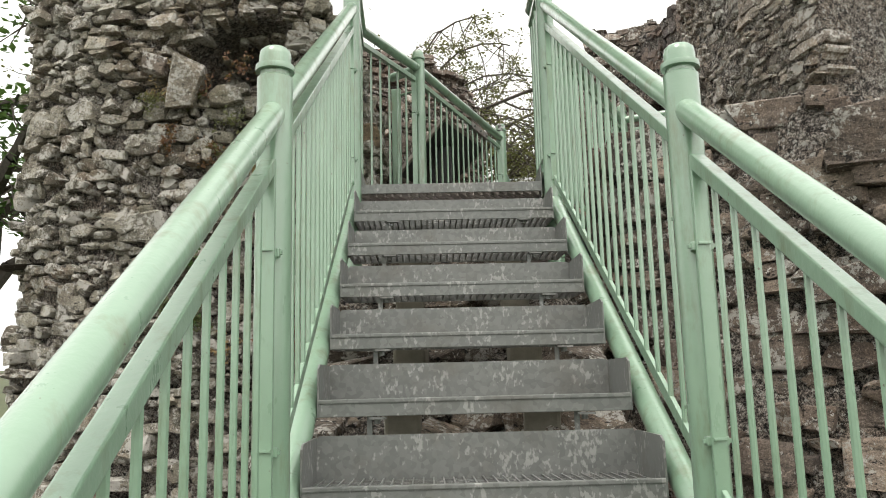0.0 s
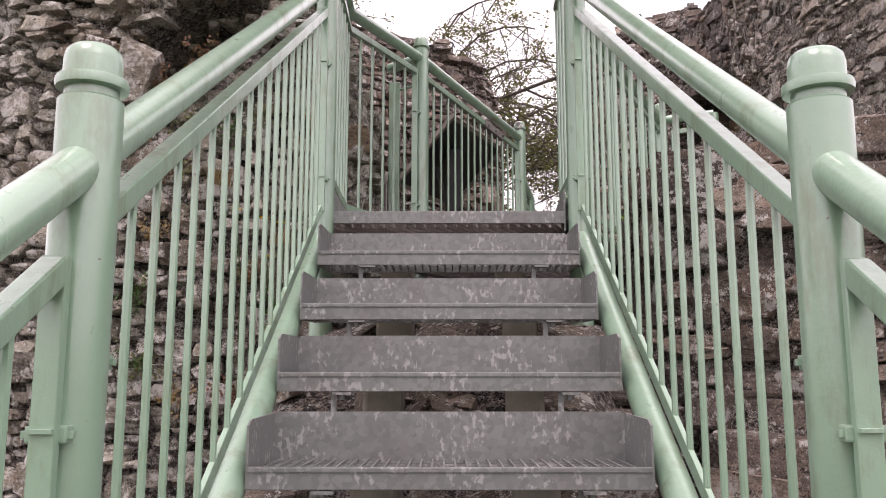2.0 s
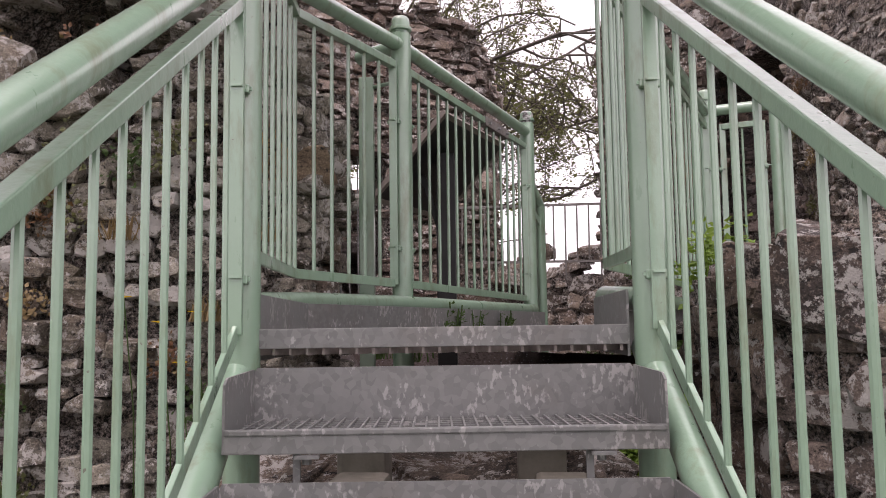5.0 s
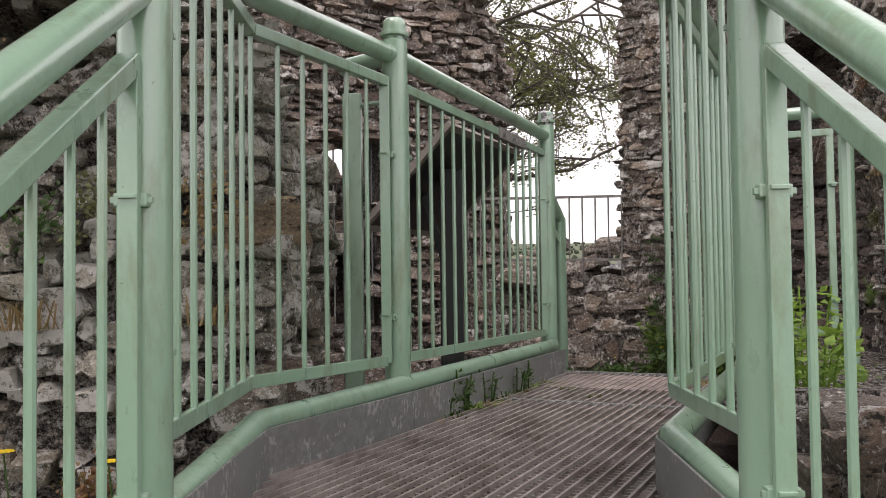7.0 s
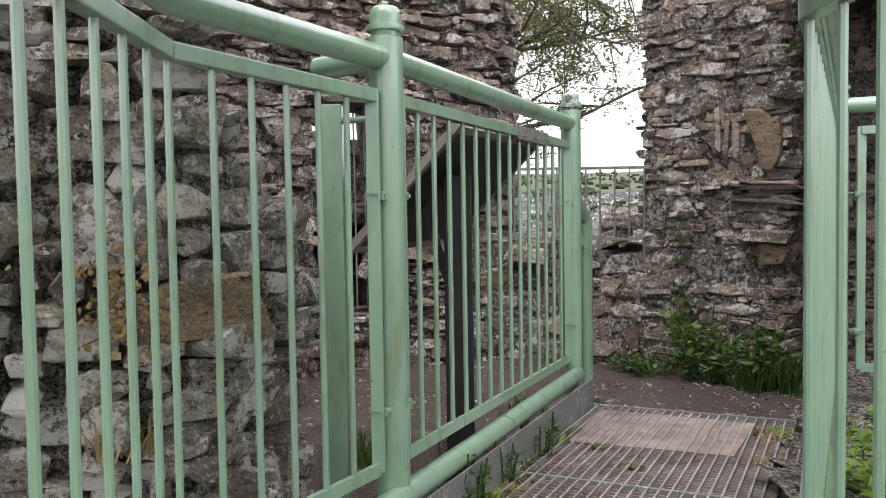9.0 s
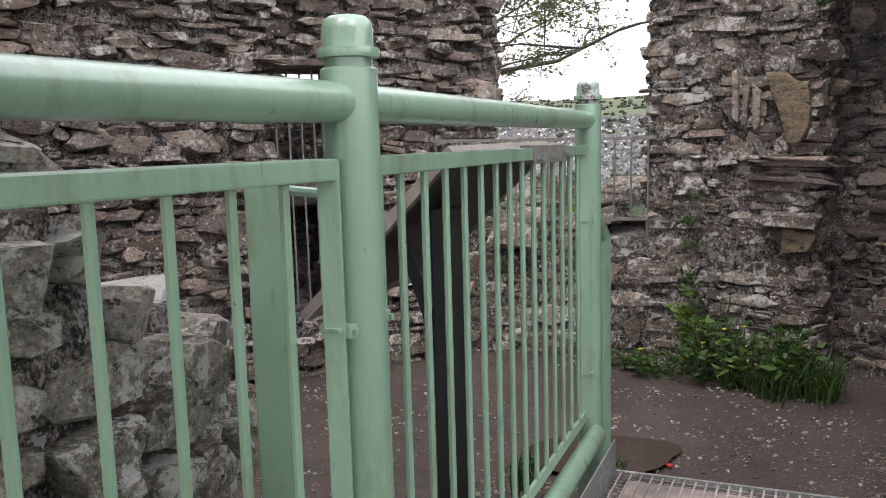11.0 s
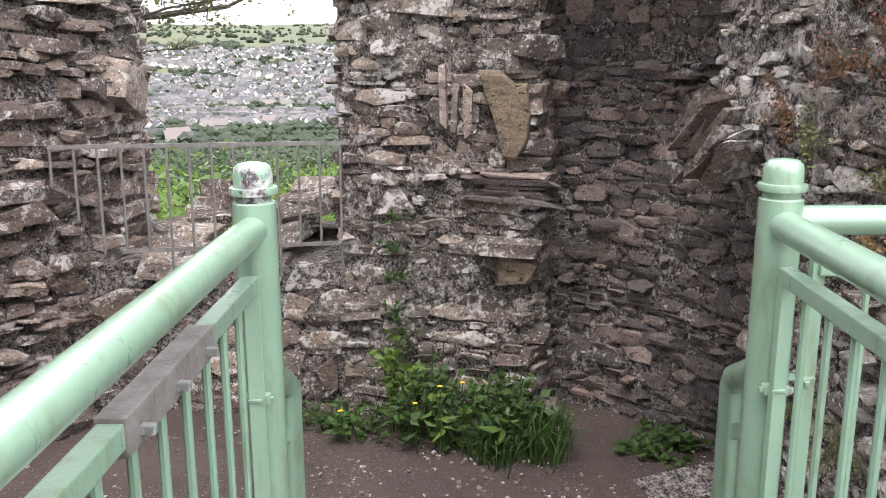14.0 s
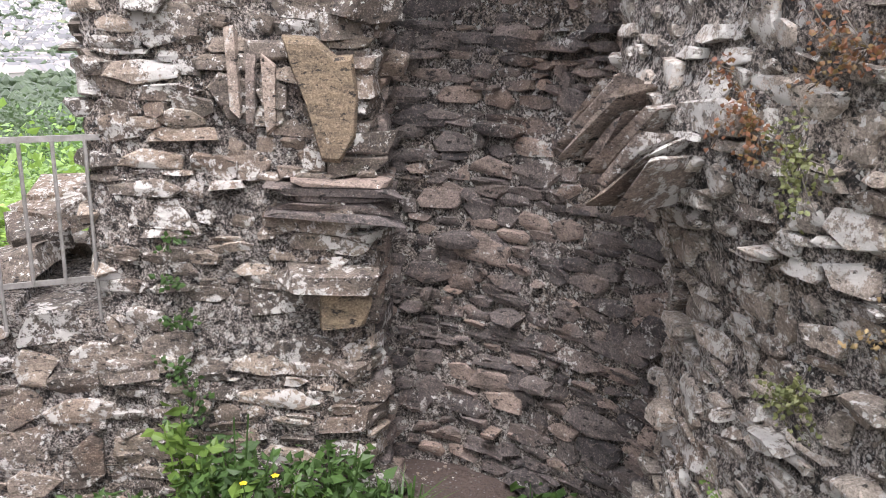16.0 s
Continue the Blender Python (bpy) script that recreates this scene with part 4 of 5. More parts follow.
sign = thing("information_board", "sloping information board with grey timber frame on black posts", "sign", at=(-0.08, 1.9, -0.2))
bd, bl = Vector((0.30, 0.75, 0)), Vector((-0.375, 0.125, -0.40))
def board_at(u, v, w=0.0):
    n = bd.cross(bl).normalized()
    return Vector((0.085, 0.0, 1.255)) + bd * u + bl * v + n * w
def slab(name, u0, u1, v0, v1, w0, w1, material, label=""):
    bm = bmesh.new()
    vs = [bm.verts.new(board_at(u, v, w)) for w in (w0, w1) for u, v in ((u0, v0), (u1, v0), (u1, v1), (u0, v1))]
    for f in ((0, 1, 2, 3), (7, 6, 5, 4), (0, 4, 5, 1), (1, 5, 6, 2), (2, 6, 7, 3), (3, 7, 4, 0)):
        bm.faces.new([vs[i] for i in f])
    return part(name, bm, material, sign, label)
slab("panel", 0.03, 0.97, 0.04, 0.96, -0.009, 0.009, BLACK, "matt black back board")
slab("frame", 0, 1, 0, 0.05, -0.012, 0.014, WOOD, "weathered grey timber edge")
slab("frame", 0, 1, 0.95, 1, -0.012, 0.014, WOOD, "weathered grey timber edge")
slab("frame", 0, 0.035, 0.05, 0.95, -0.012, 0.014, WOOD, "weathered grey timber edge")
slab("frame", 0.965, 1, 0.05, 0.95, -0.012, 0.014, WOOD, "weathered grey timber edge")
u, bm = 0.33, bmesh.new()
p = board_at(u, 0.3)
block(bm, (p.x - 0.048, p.y - 0.04, -0.1), (p.x + 0.048, p.y + 0.04, p.z - 0.03), 0.004)
part("post", bm, BLACK, sign, "black painted square post")
q = board_at(u, 0.62)
bm = bmesh.new()
bar(bm, (p.x, p.y, 0.62), q, 0.03, 0.03, 0.002)
part("strut", bm, BLACK, sign)

# galvanised repair sleeve on the top bar of the middle panel
clip = thing("repair_sleeve", "grey galvanised sleeve bolted over the green top bar", "sleeve", at=(0, 0, 0))
ca, cb = Vector(POSTS["P3"][:2]).lerp(Vector(POSTS["P4"][:2]), 0.56), Vector(POSTS["P3"][:2]).lerp(Vector(POSTS["P4"][:2]), 0.77)
bm = bmesh.new()
bar(bm, (ca.x, ca.y, 1.037), (cb.x, cb.y, 1.034), 0.036, 0.046, 0.003)
part("sleeve", bm, FENCE, clip)
for u in (0.12, 0.5, 0.88):
    p = ca.lerp(cb, u)
    bm = bmesh.new()
    bar(bm, (p.x + 0.032, p.y - 0.012, 1.03), (p.x - 0.032, p.y + 0.012, 1.03), 0.012, 0.012, 0.002)
    part("bolt", bm, GALV, clip)


# ---- plants ----
def leaf_quads(spots, size, rr, flat=0.4, narrow=0.6, fold=0.25):
    """Folded leaves: two triangles pairs each, at the spots."""
    vs, fs = [], []
    for p, up in spots:
        l = size * rr.uniform(0.6, 1.3)
        d = Vector((rr.gauss(0, 1), rr.gauss(0, 1), rr.gauss(0, flat))).normalized()
        n = (Vector(up) + Vector((rr.gauss(0, 0.5), rr.gauss(0, 0.5), rr.gauss(0, 0.3)))).normalized()
        x = d.cross(n)
        if x.length < 1e-3:
            continue
        x.normalize()
        n = x.cross(d)
        k = len(vs)
        w = l * narrow * 0.5
        vs += [p, p + d * l * 0.4 + x * w - n * l * fold * 0.4, p + d * l, p + d * l * 0.4 - x * w - n * l * fold * 0.4, p + d * l * 0.5]
        fs += [(k, k + 1, k + 4), (k + 1, k + 2, k + 4), (k, k + 4, k + 3), (k + 4, k + 2, k + 3)]
    return vs, fs


def weed(name, at, r, h, n, size, material, label, category="plant", seed=1, stems=10, narrow=0.6, lean=(0, 0)):
    rr = random.Random(seed)
    t = thing(name, label, category, at=at)
    spots, bm = [], bmesh.new()
    for i in range(stems):
        a, q = rr.uniform(0, 6.28), rr.uniform(0.1, 1) ** 0.6
        base = Vector((math.cos(a) * r * 0.45 * q, math.sin(a) * r * 0.45 * q, -0.03))
        tip = Vector((math.cos(a) * r * q + lean[0], math.sin(a) * r * q + lean[1], h * rr.uniform(0.5, 1.05) * (1.1 - 0.5 * q)))
        midp = base.lerp(tip, 0.55) + Vector((0, 0, h * 0.15))
        sweep(bm, [base, midp, tip], 0.003 + 0.004 * size, 5)
        for j in range(max(1, n // stems)):
            u = rr.uniform(0.15, 1)
            p = base.lerp(midp, u * 1.8) if u < 0.55 else midp.lerp(tip, (u - 0.55) / 0.45)
            spots.append((p + Vector((rr.gauss(0, 0.25), rr.gauss(0, 0.25), rr.gauss(0, 0.15))) * r * 0.5, (0, 0, 1)))
    tagged(part("stalk", bm, material, t), kind="stuff")
    tagged(link_mesh("foliage", *leaf_quads(spots, size, rr, narrow=narrow), material, t), kind="stuff")
    return t


def tuft(name, at, n, h, spread, material, label, seed=1, width=0.006, category="grass"):
    rr = random.Random(seed)
    vs, fs = [], []
    for i in range(n):
        a = rr.uniform(0, 6.28)
        b0 = Vector((rr.gauss(0, spread * 0.25), rr.gauss(0, spread * 0.25), -0.02))
        d = Vector((math.cos(a), math.sin(a), 0)) * spread * rr.uniform(0.2, 1)
        hh = h * rr.uniform(0.6, 1.1)
        x = Vector((-math.sin(a), math.cos(a), 0)) * width
        p1, p2 = b0 + d * 0.35 + Vector((0, 0, hh * 0.7)), b0 + d + Vector((0, 0, hh * rr.uniform(0.5, 1)))
        k = len(vs)
        vs += [b0 - x, b0 + x, p1 + x * 0.8, p1 - x * 0.8, p2]
        fs += [(k, k + 1, k + 2, k + 3), (k + 3, k + 2, k + 4)]
    ob = link_mesh(name, vs, fs, material)
    ob.location = at
    return tagged(ob, label, category, kind="")


weed("weed_clump", (1.42, 4.56, -0.31), 0.24, 0.5, 420, 0.05, LEAF, "dense green weeds growing at the foot of the pier", seed=1, stems=30)
weed("weed_clump", (1.72, 4.42, -0.31), 0.2, 0.42, 420, 0.055, LEAF, "dense green weeds growing at the foot of the pier", seed=2, stems=30)
weed("weed_clump", (1.15, 4.76, -0.31), 0.2, 0.2, 220, 0.045, LEAF, "low green weeds along the wall foot", seed=3, stems=20)
weed("fern", (1.5, 4.45, -0.31), 0.25, 0.3, 36, 0.12, LEAF_SUMMER, "broad bright leaves among the weeds by the pier", seed=4, stems=12, narrow=0.35)
tuft("grass_tuft", (1.85, 4.28, -0.31), 170, 0.3, 0.24, LEAF, "long dark green grass at the pier corner", 5, 0.005)
tuft("grass_tuft", (1.62, 4.3, -0.31), 90, 0.24, 0.2, LEAF, "long dark green grass at the pier corner", 6, 0.005)
weed("tall_weed", (1.32, 4.72, -0.31), 0.09, 0.72, 110, 0.06, LEAF_SUMMER, "tall leafy weed stalk against the pier", seed=12, stems=6)
weed("weed_clump", (1.0, 4.93, -0.31), 0.14, 0.14, 120, 0.04, LEAF, "low green weeds along the wall foot", seed=13, stems=12)
weed("ivy", (2.36, 4.15, -0.31), 0.22, 0.11, 300, 0.042, LEAF, "dark ivy creeping at the foot of the niche", seed=7, stems=22, narrow=0.9)
tuft("grass_tuft", (1.72, 2.95, -0.25), 80, 0.2, 0.18, LEAF_BRIGHT, "short grass beside the rail end", 8)
weed("wall_fern", (1.93, 4.58, 1.72), 0.07, 0.08, 70, 0.035, LEAF, "small fern growing from the pier top", seed=11, stems=10)
for i, p in enumerate(((-0.72, 0.72, 0.08), (-1.0, 0.66, 0.35), (-0.6, 0.8, 0.35))):
    tuft("grass_tuft", p, 60, 0.1, 0.12, LEAF_DRY, "dry brown grass hanging from the tower wall", 60 + i, 0.003)
weed("weed_clump", (1.02, 1.0, 0.0), 0.16, 0.5, 420, 0.042, LEAF_BRIGHT, "leafy bright green weed beside the platform", seed=70, stems=12)
weed("weed_clump", (1.12, 1.45, -0.1), 0.17, 0.45, 420, 0.042, LEAF_BRIGHT, "leafy bright green weed beside the platform", seed=71, stems=10)
for i, (x, y) in enumerate(((0.02, 1.38), (0.10, 1.55), (0.21, 1.85), (0.32, 2.1), (0.5, 2.7), (1.1, 2.2))):
    tuft("grass_tuft", (x, y, 0.0), 26, 0.045, 0.08, LEAF_BRIGHT if i % 2 else LEAF, "small grass growing through the platform mesh", 80 + i, 0.004)
for i in range(26):
    u, side = rng.uniform(0.0, 1.0), rng.choice((0.06, 0.12, 0.86, 0.93, rng.uniform(0.2, 0.8)))
    x, y = -0.1 + 0.5 * u + 0.82 * side, 1.3 + 1.25 * u - 0.33 * side
    tuft("moss_tuft", (x, y, 0.0), 34, 0.03, 0.07, LEAF_DRY if i % 3 == 0 else LEAF_OAK, "low moss and dead grass caught in the platform mesh", 140 + i, 0.005)
for i, (x, y) in enumerate(((0.0, 1.42), (0.05, 1.47), (0.06, 1.50), (0.14, 1.68), (0.25, 1.95), (0.3, 2.1))):
    weed("weed_sprig", (x, y, 0.0), 0.06, 0.14, 50, 0.025, LEAF, "little weed by the toe board", seed=90 + i, stems=6)
for i, (x, y) in enumerate(((-0.16, 1.75), (0.0, 2.25), (0.2, 2.75), (-0.35, 2.2))):
    tuft("grass_tuft", (x, y, -0.1), 40, 0.16, 0.12, LEAF, "grass below the railing", 100 + i, 0.004)

weed("bush", (-2.0, 6.9, 0.2), 0.9, 1.9, 900, 0.12, LEAF_SUMMER, "green bush growing behind the barred doorway", "bush", seed=77, stems=34)



def creeper(at, out, r, n, size, material, label, seed, name="wall_creeper"):
    """A loose mat of little leaves that clings to a wall; out points away from the wall."""
    rr = random.Random(seed)
    t = thing(name, label, "creeper", at=at)
    o = Vector((*out, 0)).normalized()
    side, spots, bm = Vector((-o.y, o.x, 0)), [], bmesh.new()
    for k in range(7):
        p, a = Vector((0, 0, 0)), rr.uniform(0, 6.28)
        path = [p]
        for j in range(4):
            a += rr.gauss(0, 0.5)
            p = p + (side * math.cos(a) + Vector((0, 0, math.sin(a)))) * r * rr.uniform(0.15, 0.36) + o * rr.uniform(-0.006, 0.01)
            path.append(p)
        sweep(bm, path, 0.0016, 4)
        for j in range(n // 7):
            u = rr.uniform(0, 3.99)
            spots.append((path[int(u)].lerp(path[int(u) + 1], u % 1) + side * rr.gauss(0, 0.12 * r) + Vector((0, 0, rr.gauss(0, 0.12 * r))) + o * rr.uniform(0.0, 0.035), o + Vector((0, 0, 0.4))))
    tagged(part("stalk", bm, BARK, t), kind="stuff")
    tagged(link_mesh("foliage", *leaf_quads(spots, size, rr, flat=1.0, narrow=0.8), material, t), kind="stuff")
    return t


RED, GREEN = "small reddish creeper clinging to the room wall", "small green mat of leaves clinging to the room wall"
for i, (p, m, r) in enumerate((((2.08, 3.2, 1.3), LEAF_RED, 0.12), ((2.06, 2.95, 1.42), LEAF_RED, 0.12), ((2.06, 3.05, 1.22), LEAF_OAK, 0.1), ((2.06, 2.8, 1.5), LEAF_RED, 0.14), ((2.05, 2.75, 1.12), LEAF_OAK, 0.1),
                               ((2.14, 3.05, 0.72), LEAF_OAK, 0.08), ((2.17, 3.2, 0.36), LEAF_SUMMER, 0.08), ((2.13, 2.9, 0.3), LEAF_OAK, 0.09), ((2.05, 2.8, 0.95), LEAF_DRY, 0.09))):
    creeper(p, (-1, 0.1), r, 260, 0.012, m, RED if m is LEAF_RED else GREEN, 20 + i)
for i in range(26):
    x, z = rng.uniform(-1.6, -0.48), rng.uniform(-0.7, 1.1)
    y = 0.69 if x < -0.8 else 0.69 + (x + 0.8) * 0.5
    m = (LEAF_RED, LEAF_OAK, LEAF, LEAF_DRY)[i % 4]
    creeper((x, y - 0.02, z), (-0.1, -1), 0.1, 120, 0.019, m, "small reddish creeper clinging to the tower wall" if m is LEAF_RED else "small mat of leaves clinging to the tower wall", 40 + i)
for i, (x, z) in enumerate(((1.36, 0.02), (1.40, 0.14), (1.35, 0.26), (1.37, 0.42), (1.33, 0.56), (1.36, 0.72))):
    creeper((x, 4.89 + 0.5 * (1.33 - x), z), (-0.45, -0.9), 0.1 - 0.01 * i, 56 - 7 * i, 0.024, LEAF, "thin green climber on the pier face", 300 + i, "climbing_weed")

FLOWERS = ((-0.62, 0.30, 0.08), (-0.46, 0.30, 0.02), (-0.66, 0.30, -0.06), (-0.62, 0.05, 0.05), (-0.78, 0.2, 0.12))
for i, p in enumerate(FLOWERS):
    fl = thing("yellow_flower", "yellow hawkweed flower on a thin stem beside the stairs", "flower", "yellow flowers", at=p)
    bm = bmesh.new()
    sweep(bm, [(0, 0, 0.0), (0.02, 0.03, -0.3), (0.0, 0.1, -0.75)], 0.002, 5)
    part("stem", bm, LEAF, fl)
    bm = bmesh.new()
    for j in range(12):
        a = j * math.pi / 6
        c, s_ = math.cos(a), math.sin(a)
        v = [bm.verts.new(q) for q in ((0, 0, 0), (0.016 * c - 0.005 * s_, 0.016 * s_ + 0.005 * c, 0.005), (0.022 * c, 0.022 * s_, 0.003), (0.016 * c + 0.005 * s_, 0.016 * s_ - 0.005 * c, 0.005))]
        bm.faces.new(v)
    part("petals", bm, PETAL, fl)


for x, y, z in ((1.02, 4.66, -0.13), (1.3, 4.42, -0.04), (1.4, 4.38, 0.04), (1.49, 4.34, 0.06)):
    fl = thing("yellow_flower", "tiny yellow flower among the weeds by the pier", "flower", "yellow flowers", at=(x, y, z))
    bm = bmesh.new()
    sweep(bm, [(0, 0, 0), (0.012, 0.02, -0.08), (0.02, 0.05, -0.34 - z)], 0.0016, 5)
    part("stem", bm, LEAF, fl)
    bm = bmesh.new()
    for j in range(5):
        c, s_ = math.cos(j * 1.257), math.sin(j * 1.257)
        bm.faces.new([bm.verts.new(q) for q in ((0, 0, 0), (0.009 * c - 0.006 * s_, 0.009 * s_ + 0.006 * c, 0.005), (0.015 * c, 0.015 * s_, 0.004), (0.009 * c + 0.006 * s_, 0.009 * s_ - 0.006 * c, 0.005))])
    part("petals", bm, PETAL, fl)


# ---- trees ----
def make_tree(name, at, label, height, spread, leaf, material, seed, n_limb=9, droop=0.25, per_twig=26, bias=(0, 0), twigs=9, lowest=-99, thin=0.011, reach=()):
    rr = random.Random(seed)
    t = thing(name, label, "tree", at=at)
    top = Vector((rr.uniform(-0.3, 0.3), rr.uniform(-0.3, 0.3), height * 0.62))
    bm = bmesh.new()
    pts = [Vector((0, 0, -0.5)), Vector((0.12, 0.05, height * 0.3)), top]
    for a, c, r in ((pts[0], pts[1], 0.032), (pts[1], pts[2], 0.024)):
        sweep(bm, [a, c], r * height, 10)
    part("trunk", bm, BARK, t, smooth=True)
    spots, least = [], [lowest]

    def twig(bm2, p, d, l, r, depth):
        q = p
        pts = [p]
        for k in range(4):
            d = (d + Vector((rr.gauss(0, 0.28), rr.gauss(0, 0.28), rr.gauss(0, 0.2) - droop * 0.3 * (depth > 0)))).normalized()
            if q.z + at[2] < least[0] and d.z < 0:
                d.z = 0.15
            q = q + d * l / 4
            pts.append(q)
        for k in range(4):
            sweep(bm2, [pts[k], pts[k + 1]], r * (1 - 0.2 * k), 5, False)
        if depth < 2:
            for k in range(twigs if depth == 0 else 5):
                u = rr.uniform(0.25, 1) * 3.99
                i = int(u)
                base = pts[i].lerp(pts[i + 1], u - i)
                nd = (d + Vector((rr.gauss(0, 0.9), rr.gauss(0, 0.9), rr.gauss(0, 0.6) - droop))).normalized()
                twig(bm2, base, nd, l * rr.uniform(0.3, 0.55), r * 0.4, depth + 1)
        else:
            for k in range(per_twig):
                u = rr.uniform(0, 3.99)
                i = int(u)
                spots.append((pts[i].lerp(pts[i + 1], u - i) + Vector((rr.gauss(0, 1), rr.gauss(0, 1), rr.gauss(0, 1))) * leaf * 0.9, (0, 0, 1)))
    for i in range(n_limb):
        a = 6.283 * i / n_limb + rr.uniform(-0.3, 0.3)
        bm2 = bmesh.new()
        z = height * rr.uniform(0.32, 0.62)
        d = Vector((math.cos(a) + bias[0], math.sin(a) + bias[1], rr.uniform(-0.1, 0.9))).normalized()
        twig(bm2, Vector((0.1, 0.05, z)), d, spread * rr.uniform(0.75, 1.1), thin * height, 0)
        part("limb", bm2, BARK, t)
    least[0] -= 1.1
    for target in reach:
        bm2, base = bmesh.new(), Vector((0.1, 0.05, height * 0.52))
        goal = Vector(target) - Vector(at)
        arc = [base.lerp(goal, u) + Vector((0.12 * math.sin(9 * u), 0.1 * math.sin(7 * u), 0.9 * math.sin(math.pi * u))) for u in [k / 8 for k in range(9)]]
        for k in range(8):
            sweep(bm2, [arc[k], arc[k + 1]], thin * height * (0.6 - 0.05 * k), 6, False)
        for k in range(13):
            u = rr.uniform(3.0, 7.99)
            p = arc[int(u)].lerp(arc[int(u) + 1], u % 1)
            twig(bm2, p, Vector((rr.gauss(0, 0.5), rr.gauss(0, 0.5), -0.6)).normalized(), rr.uniform(0.7, 1.3), thin * height * 0.22, 1)
        part("limb", bm2, BARK, t)
    tagged(link_mesh("crown", *leaf_quads(spots, leaf, rr, narrow=0.7), material, t), kind="stuff")
    return t


make_tree("oak_tree", (-1.4, 10.4, -3.0), "oak tree with thin brownish leaves beyond the ruin", 11.0, 4.3, 0.055, LEAF_OAK, 3, 13, 0.3, 27, (0.4, -0.2), 9, 2.95, 0.0042,
          ((2.0, 11.8, 3.0), (1.5, 11.0, 3.7), (2.4, 12.5, 4.0), (0.3, 10.8, 6.1), (-0.5, 10.8, 5.2), (0.9, 10.8, 5.5), (1.6, 11.0, 4.8), (1.15, 9.4, 2.7)))
make_tree("oak_tree", (-8.3, 9.8, -5.0), "green broadleaf tree beyond the tower", 12.0, 4.2, 0.14, LEAF, 5, 9, 0.2, 22)
make_tree("ash_tree", (1.9, 15.0, -7.2), "bright green leafy tree top just below the breach", 8.2, 2.6, 0.13, LEAF_BRIGHT, 8, 16, 0.1, 46, (0, 0), 12)


# ---- valley and town ----
RADII = [10, 16, 30, 60, 120, 220, 340, 500, 700, 900, 1150, 1400, 1800, 2300, 3000, 3800, 4800]


def rise_at(d):
    return float(np.interp(d, [10, 30, 60, 150, 300, 420, 1400, 1500, 2300, 3600, 4800], [-24, -16, -13, -9, -6.4, -4.9, 0.75, 0.95, 1.65, 2.35, 2.3]))


def valley_z(x, y):
    d = math.hypot(x, y)
    k = 0.25 * noise.noise(Vector((x * 0.0012, y * 0.0012, 1))) * min(1, d / 1500)
    return 1.2 + d * math.tan(radians(rise_at(d) + k))


vs, fs, seg = [], [], 120
for r in RADII:
    for j in range(seg):
        a = 2 * math.pi * j / seg
        vs.append((r * math.cos(a), r * math.sin(a), valley_z(r * math.cos(a), r * math.sin(a))))
for i in range(len(RADII) - 1):
    for j in range(seg):
        k = (j + 1) % seg
        fs.append((i * seg + j, i * seg + k, (i + 1) * seg + k, (i + 1) * seg + j))
fs.append(tuple(range(seg)))
tagged(link_mesh("ground_valley", vs, fs, FIELD, smooth=True), "wide green valley floor rising to far hills", "ground", "", "structure")

def house_net(tree, b):
    n = Net(tree, b)
    n.colour(n.ramp(n.chance(), (0.0, (0.2, 0.19, 0.18)), (0.3, (0.34, 0.33, 0.325)), (0.6, (0.6, 0.59, 0.58)), (1.0, (0.84, 0.83, 0.82))))


def slate_net(tree, b):
    n = Net(tree, b)
    n.colour(n.ramp(n.chance(), (0.0, (0.06, 0.06, 0.064)), (0.6, (0.115, 0.113, 0.118)), (1.0, (0.18, 0.155, 0.14))))


HOUSE_WALL = mat("house_render", house_net, 0.9)
HOUSE_ROOF = mat("house_slate", slate_net, 0.9)
rr = random.Random(4)
wv, wf, rv, rf = [], [], [], []
for i in range(5200):
    d = 370 + 1080 * rr.random() ** 0.8
    a = radians(rr.uniform(-6, 32))
    x, y = d * math.sin(a), d * math.cos(a)
    if noise.noise(Vector((x * 0.008, y * 0.008, 3))) < -0.22:
        continue
    z = valley_z(x, y) - 0.5
    turn = radians(15 * round(noise.noise(Vector((x * 0.003, y * 0.003, 9))) * 6) + rr.choice((0, 20, 90, 60)))
    lx, ly, h, g = rr.uniform(3, 6.5), rr.uniform(2.8, 3.8), rr.uniform(4, 5.2), rr.uniform(2.4, 3.6)
    cs, sn = math.cos(turn), math.sin(turn)
    T = lambda px, py, pz: (x + px * cs - py * sn, y + px * sn + py * cs, z + pz)
    k = len(wv)
    wv += [T(-lx, -ly, 0), T(lx, -ly, 0), T(lx, ly, 0), T(-lx, ly, 0), T(-lx, -ly, h), T(lx, -ly, h), T(lx, ly, h), T(-lx, ly, h), T(-lx, 0, h + g), T(lx, 0, h + g)]
    wf += [(k, k + 1, k + 5, k + 4), (k + 2, k + 3, k + 7, k + 6), (k + 1, k + 2, k + 6, k + 9, k + 5), (k + 3, k, k + 4, k + 8, k + 7)]
    k = len(rv)
    rv += [T(-lx - 0.4, -ly - 0.5, h - 0.2), T(lx + 0.4, -ly - 0.5, h - 0.2), T(lx + 0.4, 0, h + g + 0.25), T(-lx - 0.4, 0, h + g + 0.25), T(lx + 0.4, ly + 0.5, h - 0.2), T(-lx - 0.4, ly + 0.5, h - 0.2)]
    rf += [(k, k + 1, k + 2, k + 3), (k + 3, k + 2, k + 4, k + 5)]
town = thing("town", "far town of white houses with grey roofs in the valley", "town", "", "stuff")
link_mesh("walls", wv, wf, HOUSE_WALL, town)
link_mesh("roofs", rv, rf, HOUSE_ROOF, town)

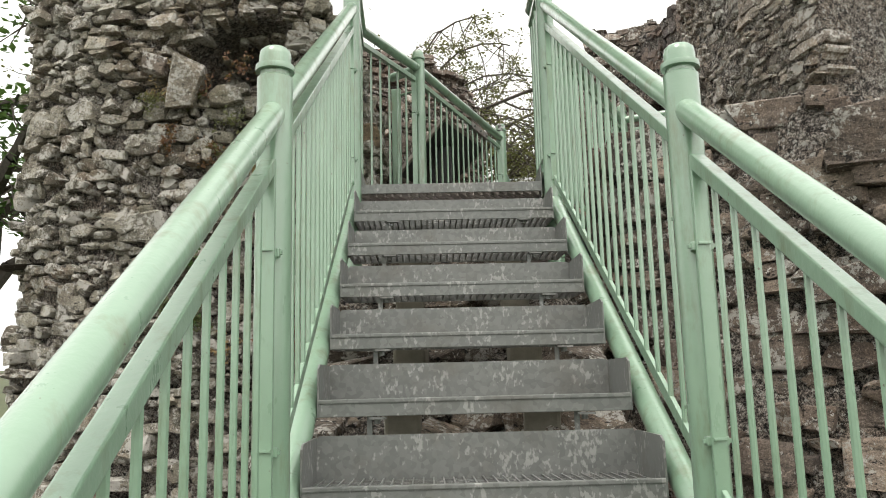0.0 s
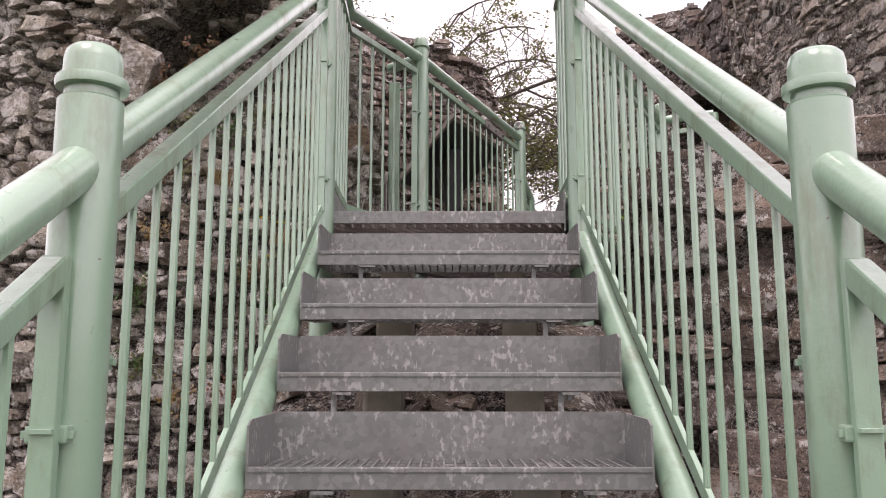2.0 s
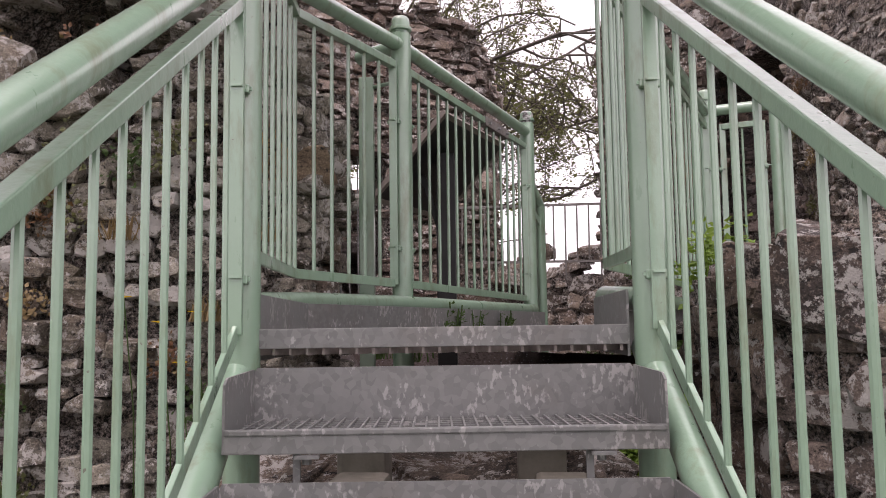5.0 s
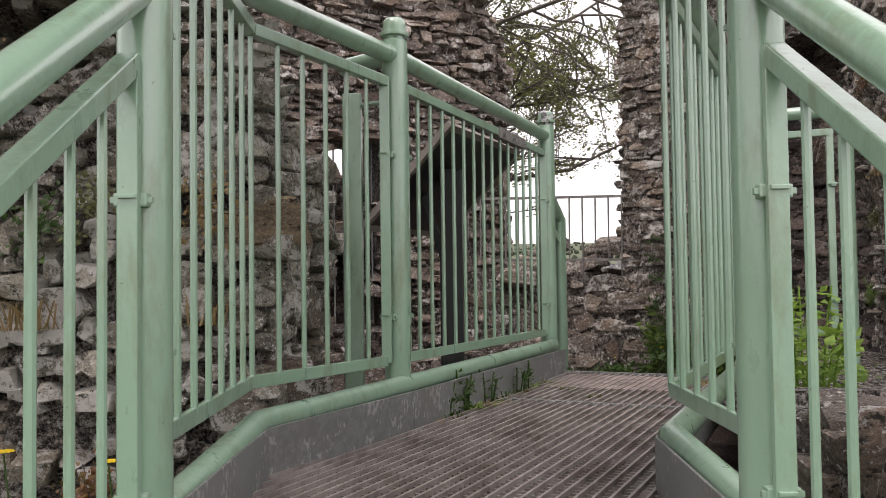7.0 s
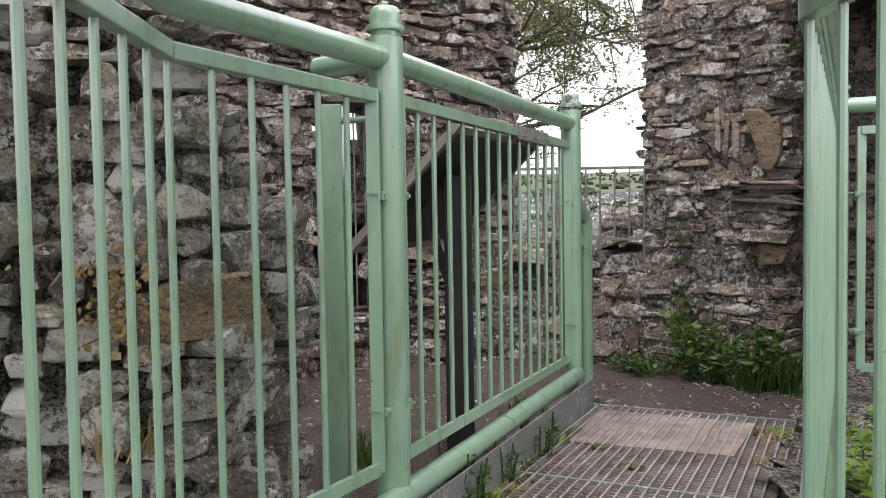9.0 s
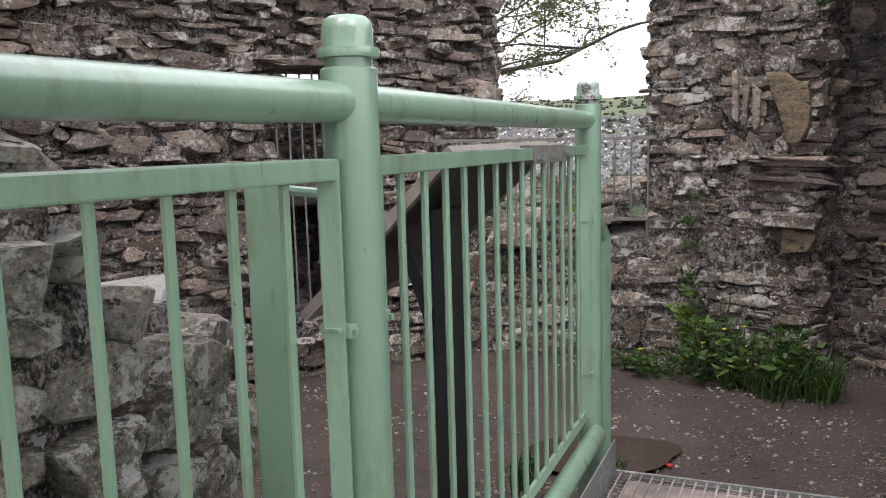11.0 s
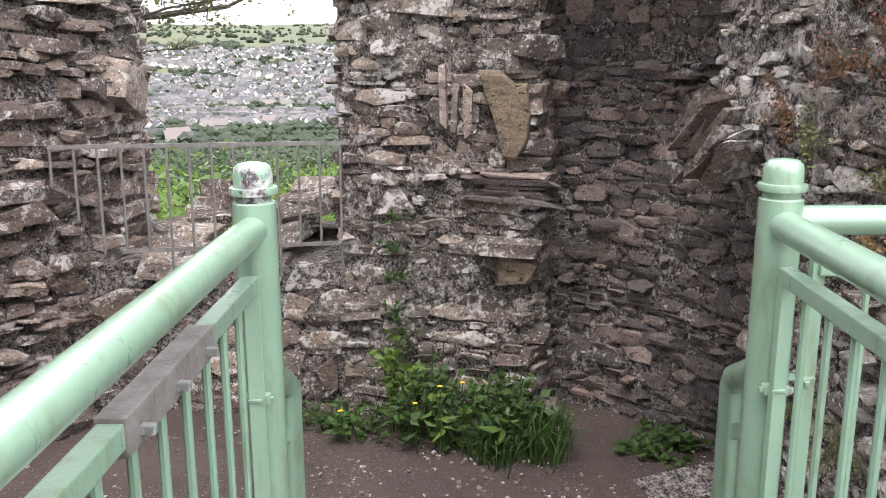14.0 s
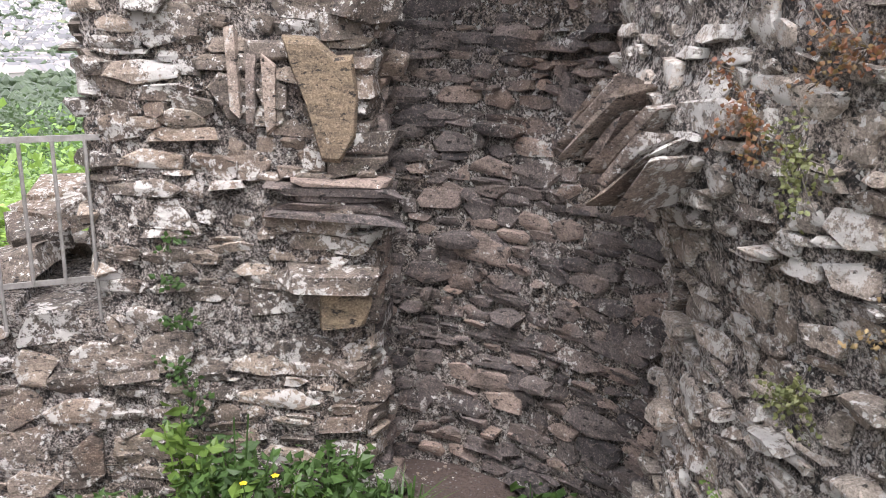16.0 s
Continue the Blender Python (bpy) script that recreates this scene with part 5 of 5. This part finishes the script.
vs, fs = [], []
bm = bmesh.new()
bmesh.ops.create_icosphere(bm, subdivisions=1, radius=1)
ico = [v.co.copy() for v in bm.verts]
icf = [tuple(v.index for v in f.verts) for f in bm.faces]
bm.free()
for i in range(5600):
    near_belt = i < 900
    d = rr.uniform(150, 420) if near_belt else rr.uniform(420, 1500) if i % 4 else rr.uniform(1450, 3600)
    a = radians(rr.uniform(-8, 34))
    x, y = d * math.sin(a), d * math.cos(a)
    if noise.noise(Vector((x * 0.006, y * 0.006, 7))) < (-0.9 if near_belt else -0.12):
        continue
    c = Vector((x, y, valley_z(x, y)))
    for j in range(4):
        r = rr.uniform(1.6, 3.6) * (1 if d < 1400 else 1.5)
        o = c + Vector((rr.gauss(0, 3), rr.gauss(0, 3), rr.uniform(1, 5)))
        k = len(vs)
        vs += [o + v * r * rr.uniform(0.75, 1.2) for v in ico]
        fs += [tuple(q + k for q in f) for f in icf]
woods = link_mesh("far_woods", vs, fs, WOODS)
tagged(woods, "dark green tree clumps among the far houses", "trees", "", "stuff")


# wooded hillside just below the walls
spots_of = {0: [], 1: [], 2: [], 3: []}
for i in range(190):
    d, a = rr.uniform(17, 170) if i % 3 else rr.uniform(15, 40), radians(rr.uniform(-14, 30))
    x, y = d * math.sin(a), d * math.cos(a)
    r = rr.uniform(1.6, 2.6) * (1 + d / 90)
    top = 1.2 + d * math.tan(radians(rr.uniform(-8.0, -5.4) if d < 60 else rr.uniform(-6.4, -4.7)))
    for j in range(1000 if d < 45 else 240):
        v = Vector((rr.gauss(0, 1), rr.gauss(0, 1), rr.gauss(0, 1))).normalized() * r * rr.uniform(0.6, 1.05)
        v *= 1 + 0.5 * noise.noise(Vector((i * 3.1, 0, 0)) + v * (1.6 / r))
        spots_of[2 * int(d < 45) + int(i % 3 == 0)].append((Vector((x, y, top - r)) + v, v.normalized()))
for k, m, l in ((0, WOODS, 0.5), (1, LEAF, 0.5), (2, LEAF, 0.19), (3, LEAF_SUMMER, 0.19)):
    ob = link_mesh("hillside_woods", *leaf_quads(spots_of[k], l, rr, narrow=0.7, flat=0.7), m)
    tagged(ob, "dense green tree tops on the slope below the ruin", "trees", "", "stuff")

# loose grit on the courtyard floor and a puddle
pebbles = []
for i in range(3600):
    x, y = rr.uniform(-1.4, 2.6), rr.uniform(2.3, 5.1)
    if noise.noise(Vector((x * 1.6, y * 1.6, 4))) < -0.05 - 0.25 * (i % 4 == 0):
        continue
    w = rr.uniform(0.006, 0.02)
    pebbles.append((rr.randrange(18), pose(x, y, courtyard_height(x, y) + w * 0.15, 0, 0, rr.uniform(0, 180)) @ Matrix.Diagonal((w, w * 0.8, w * 0.6, 1))))
lay_stones(yard, pebbles, STONE_GREY, 0)
bm = bmesh.new()
ring = [bm.verts.new((0.16 * (1 + 0.25 * noise.noise(Vector((math.cos(k / 4), math.sin(k / 4), 2)))) * math.cos(k * math.pi / 12), 0.07 * (1 + 0.3 * noise.noise(Vector((k, 1, 2)))) * math.sin(k * math.pi / 12), 0)) for k in range(24)]
bm.faces.new(ring)
pud = part("puddle", bm, WATER)
pud.location = (0.60, 3.52, courtyard_height(0.60, 3.52) + 0.017)
pud.scale = (2.2, 3.3, 1)
tagged(pud, "shallow brown puddle on the earth beside the platform end", "puddle")
bm = bmesh.new()
lathe(bm, [(0.011, 0), (0.013, 0.002), (0.012, 0.006), (0.004, 0.008)], 12)
cap_red = part("bottle_cap", bm, plain((0.5, 0.02, 0.02), (0.62, 0.05, 0.04), 40, 0.4))
cap_red.location = (0.868, 3.385, courtyard_height(0.868, 3.385) + 0.014)
tagged(cap_red, "small red bottle cap lying at the puddle", "bottle cap")
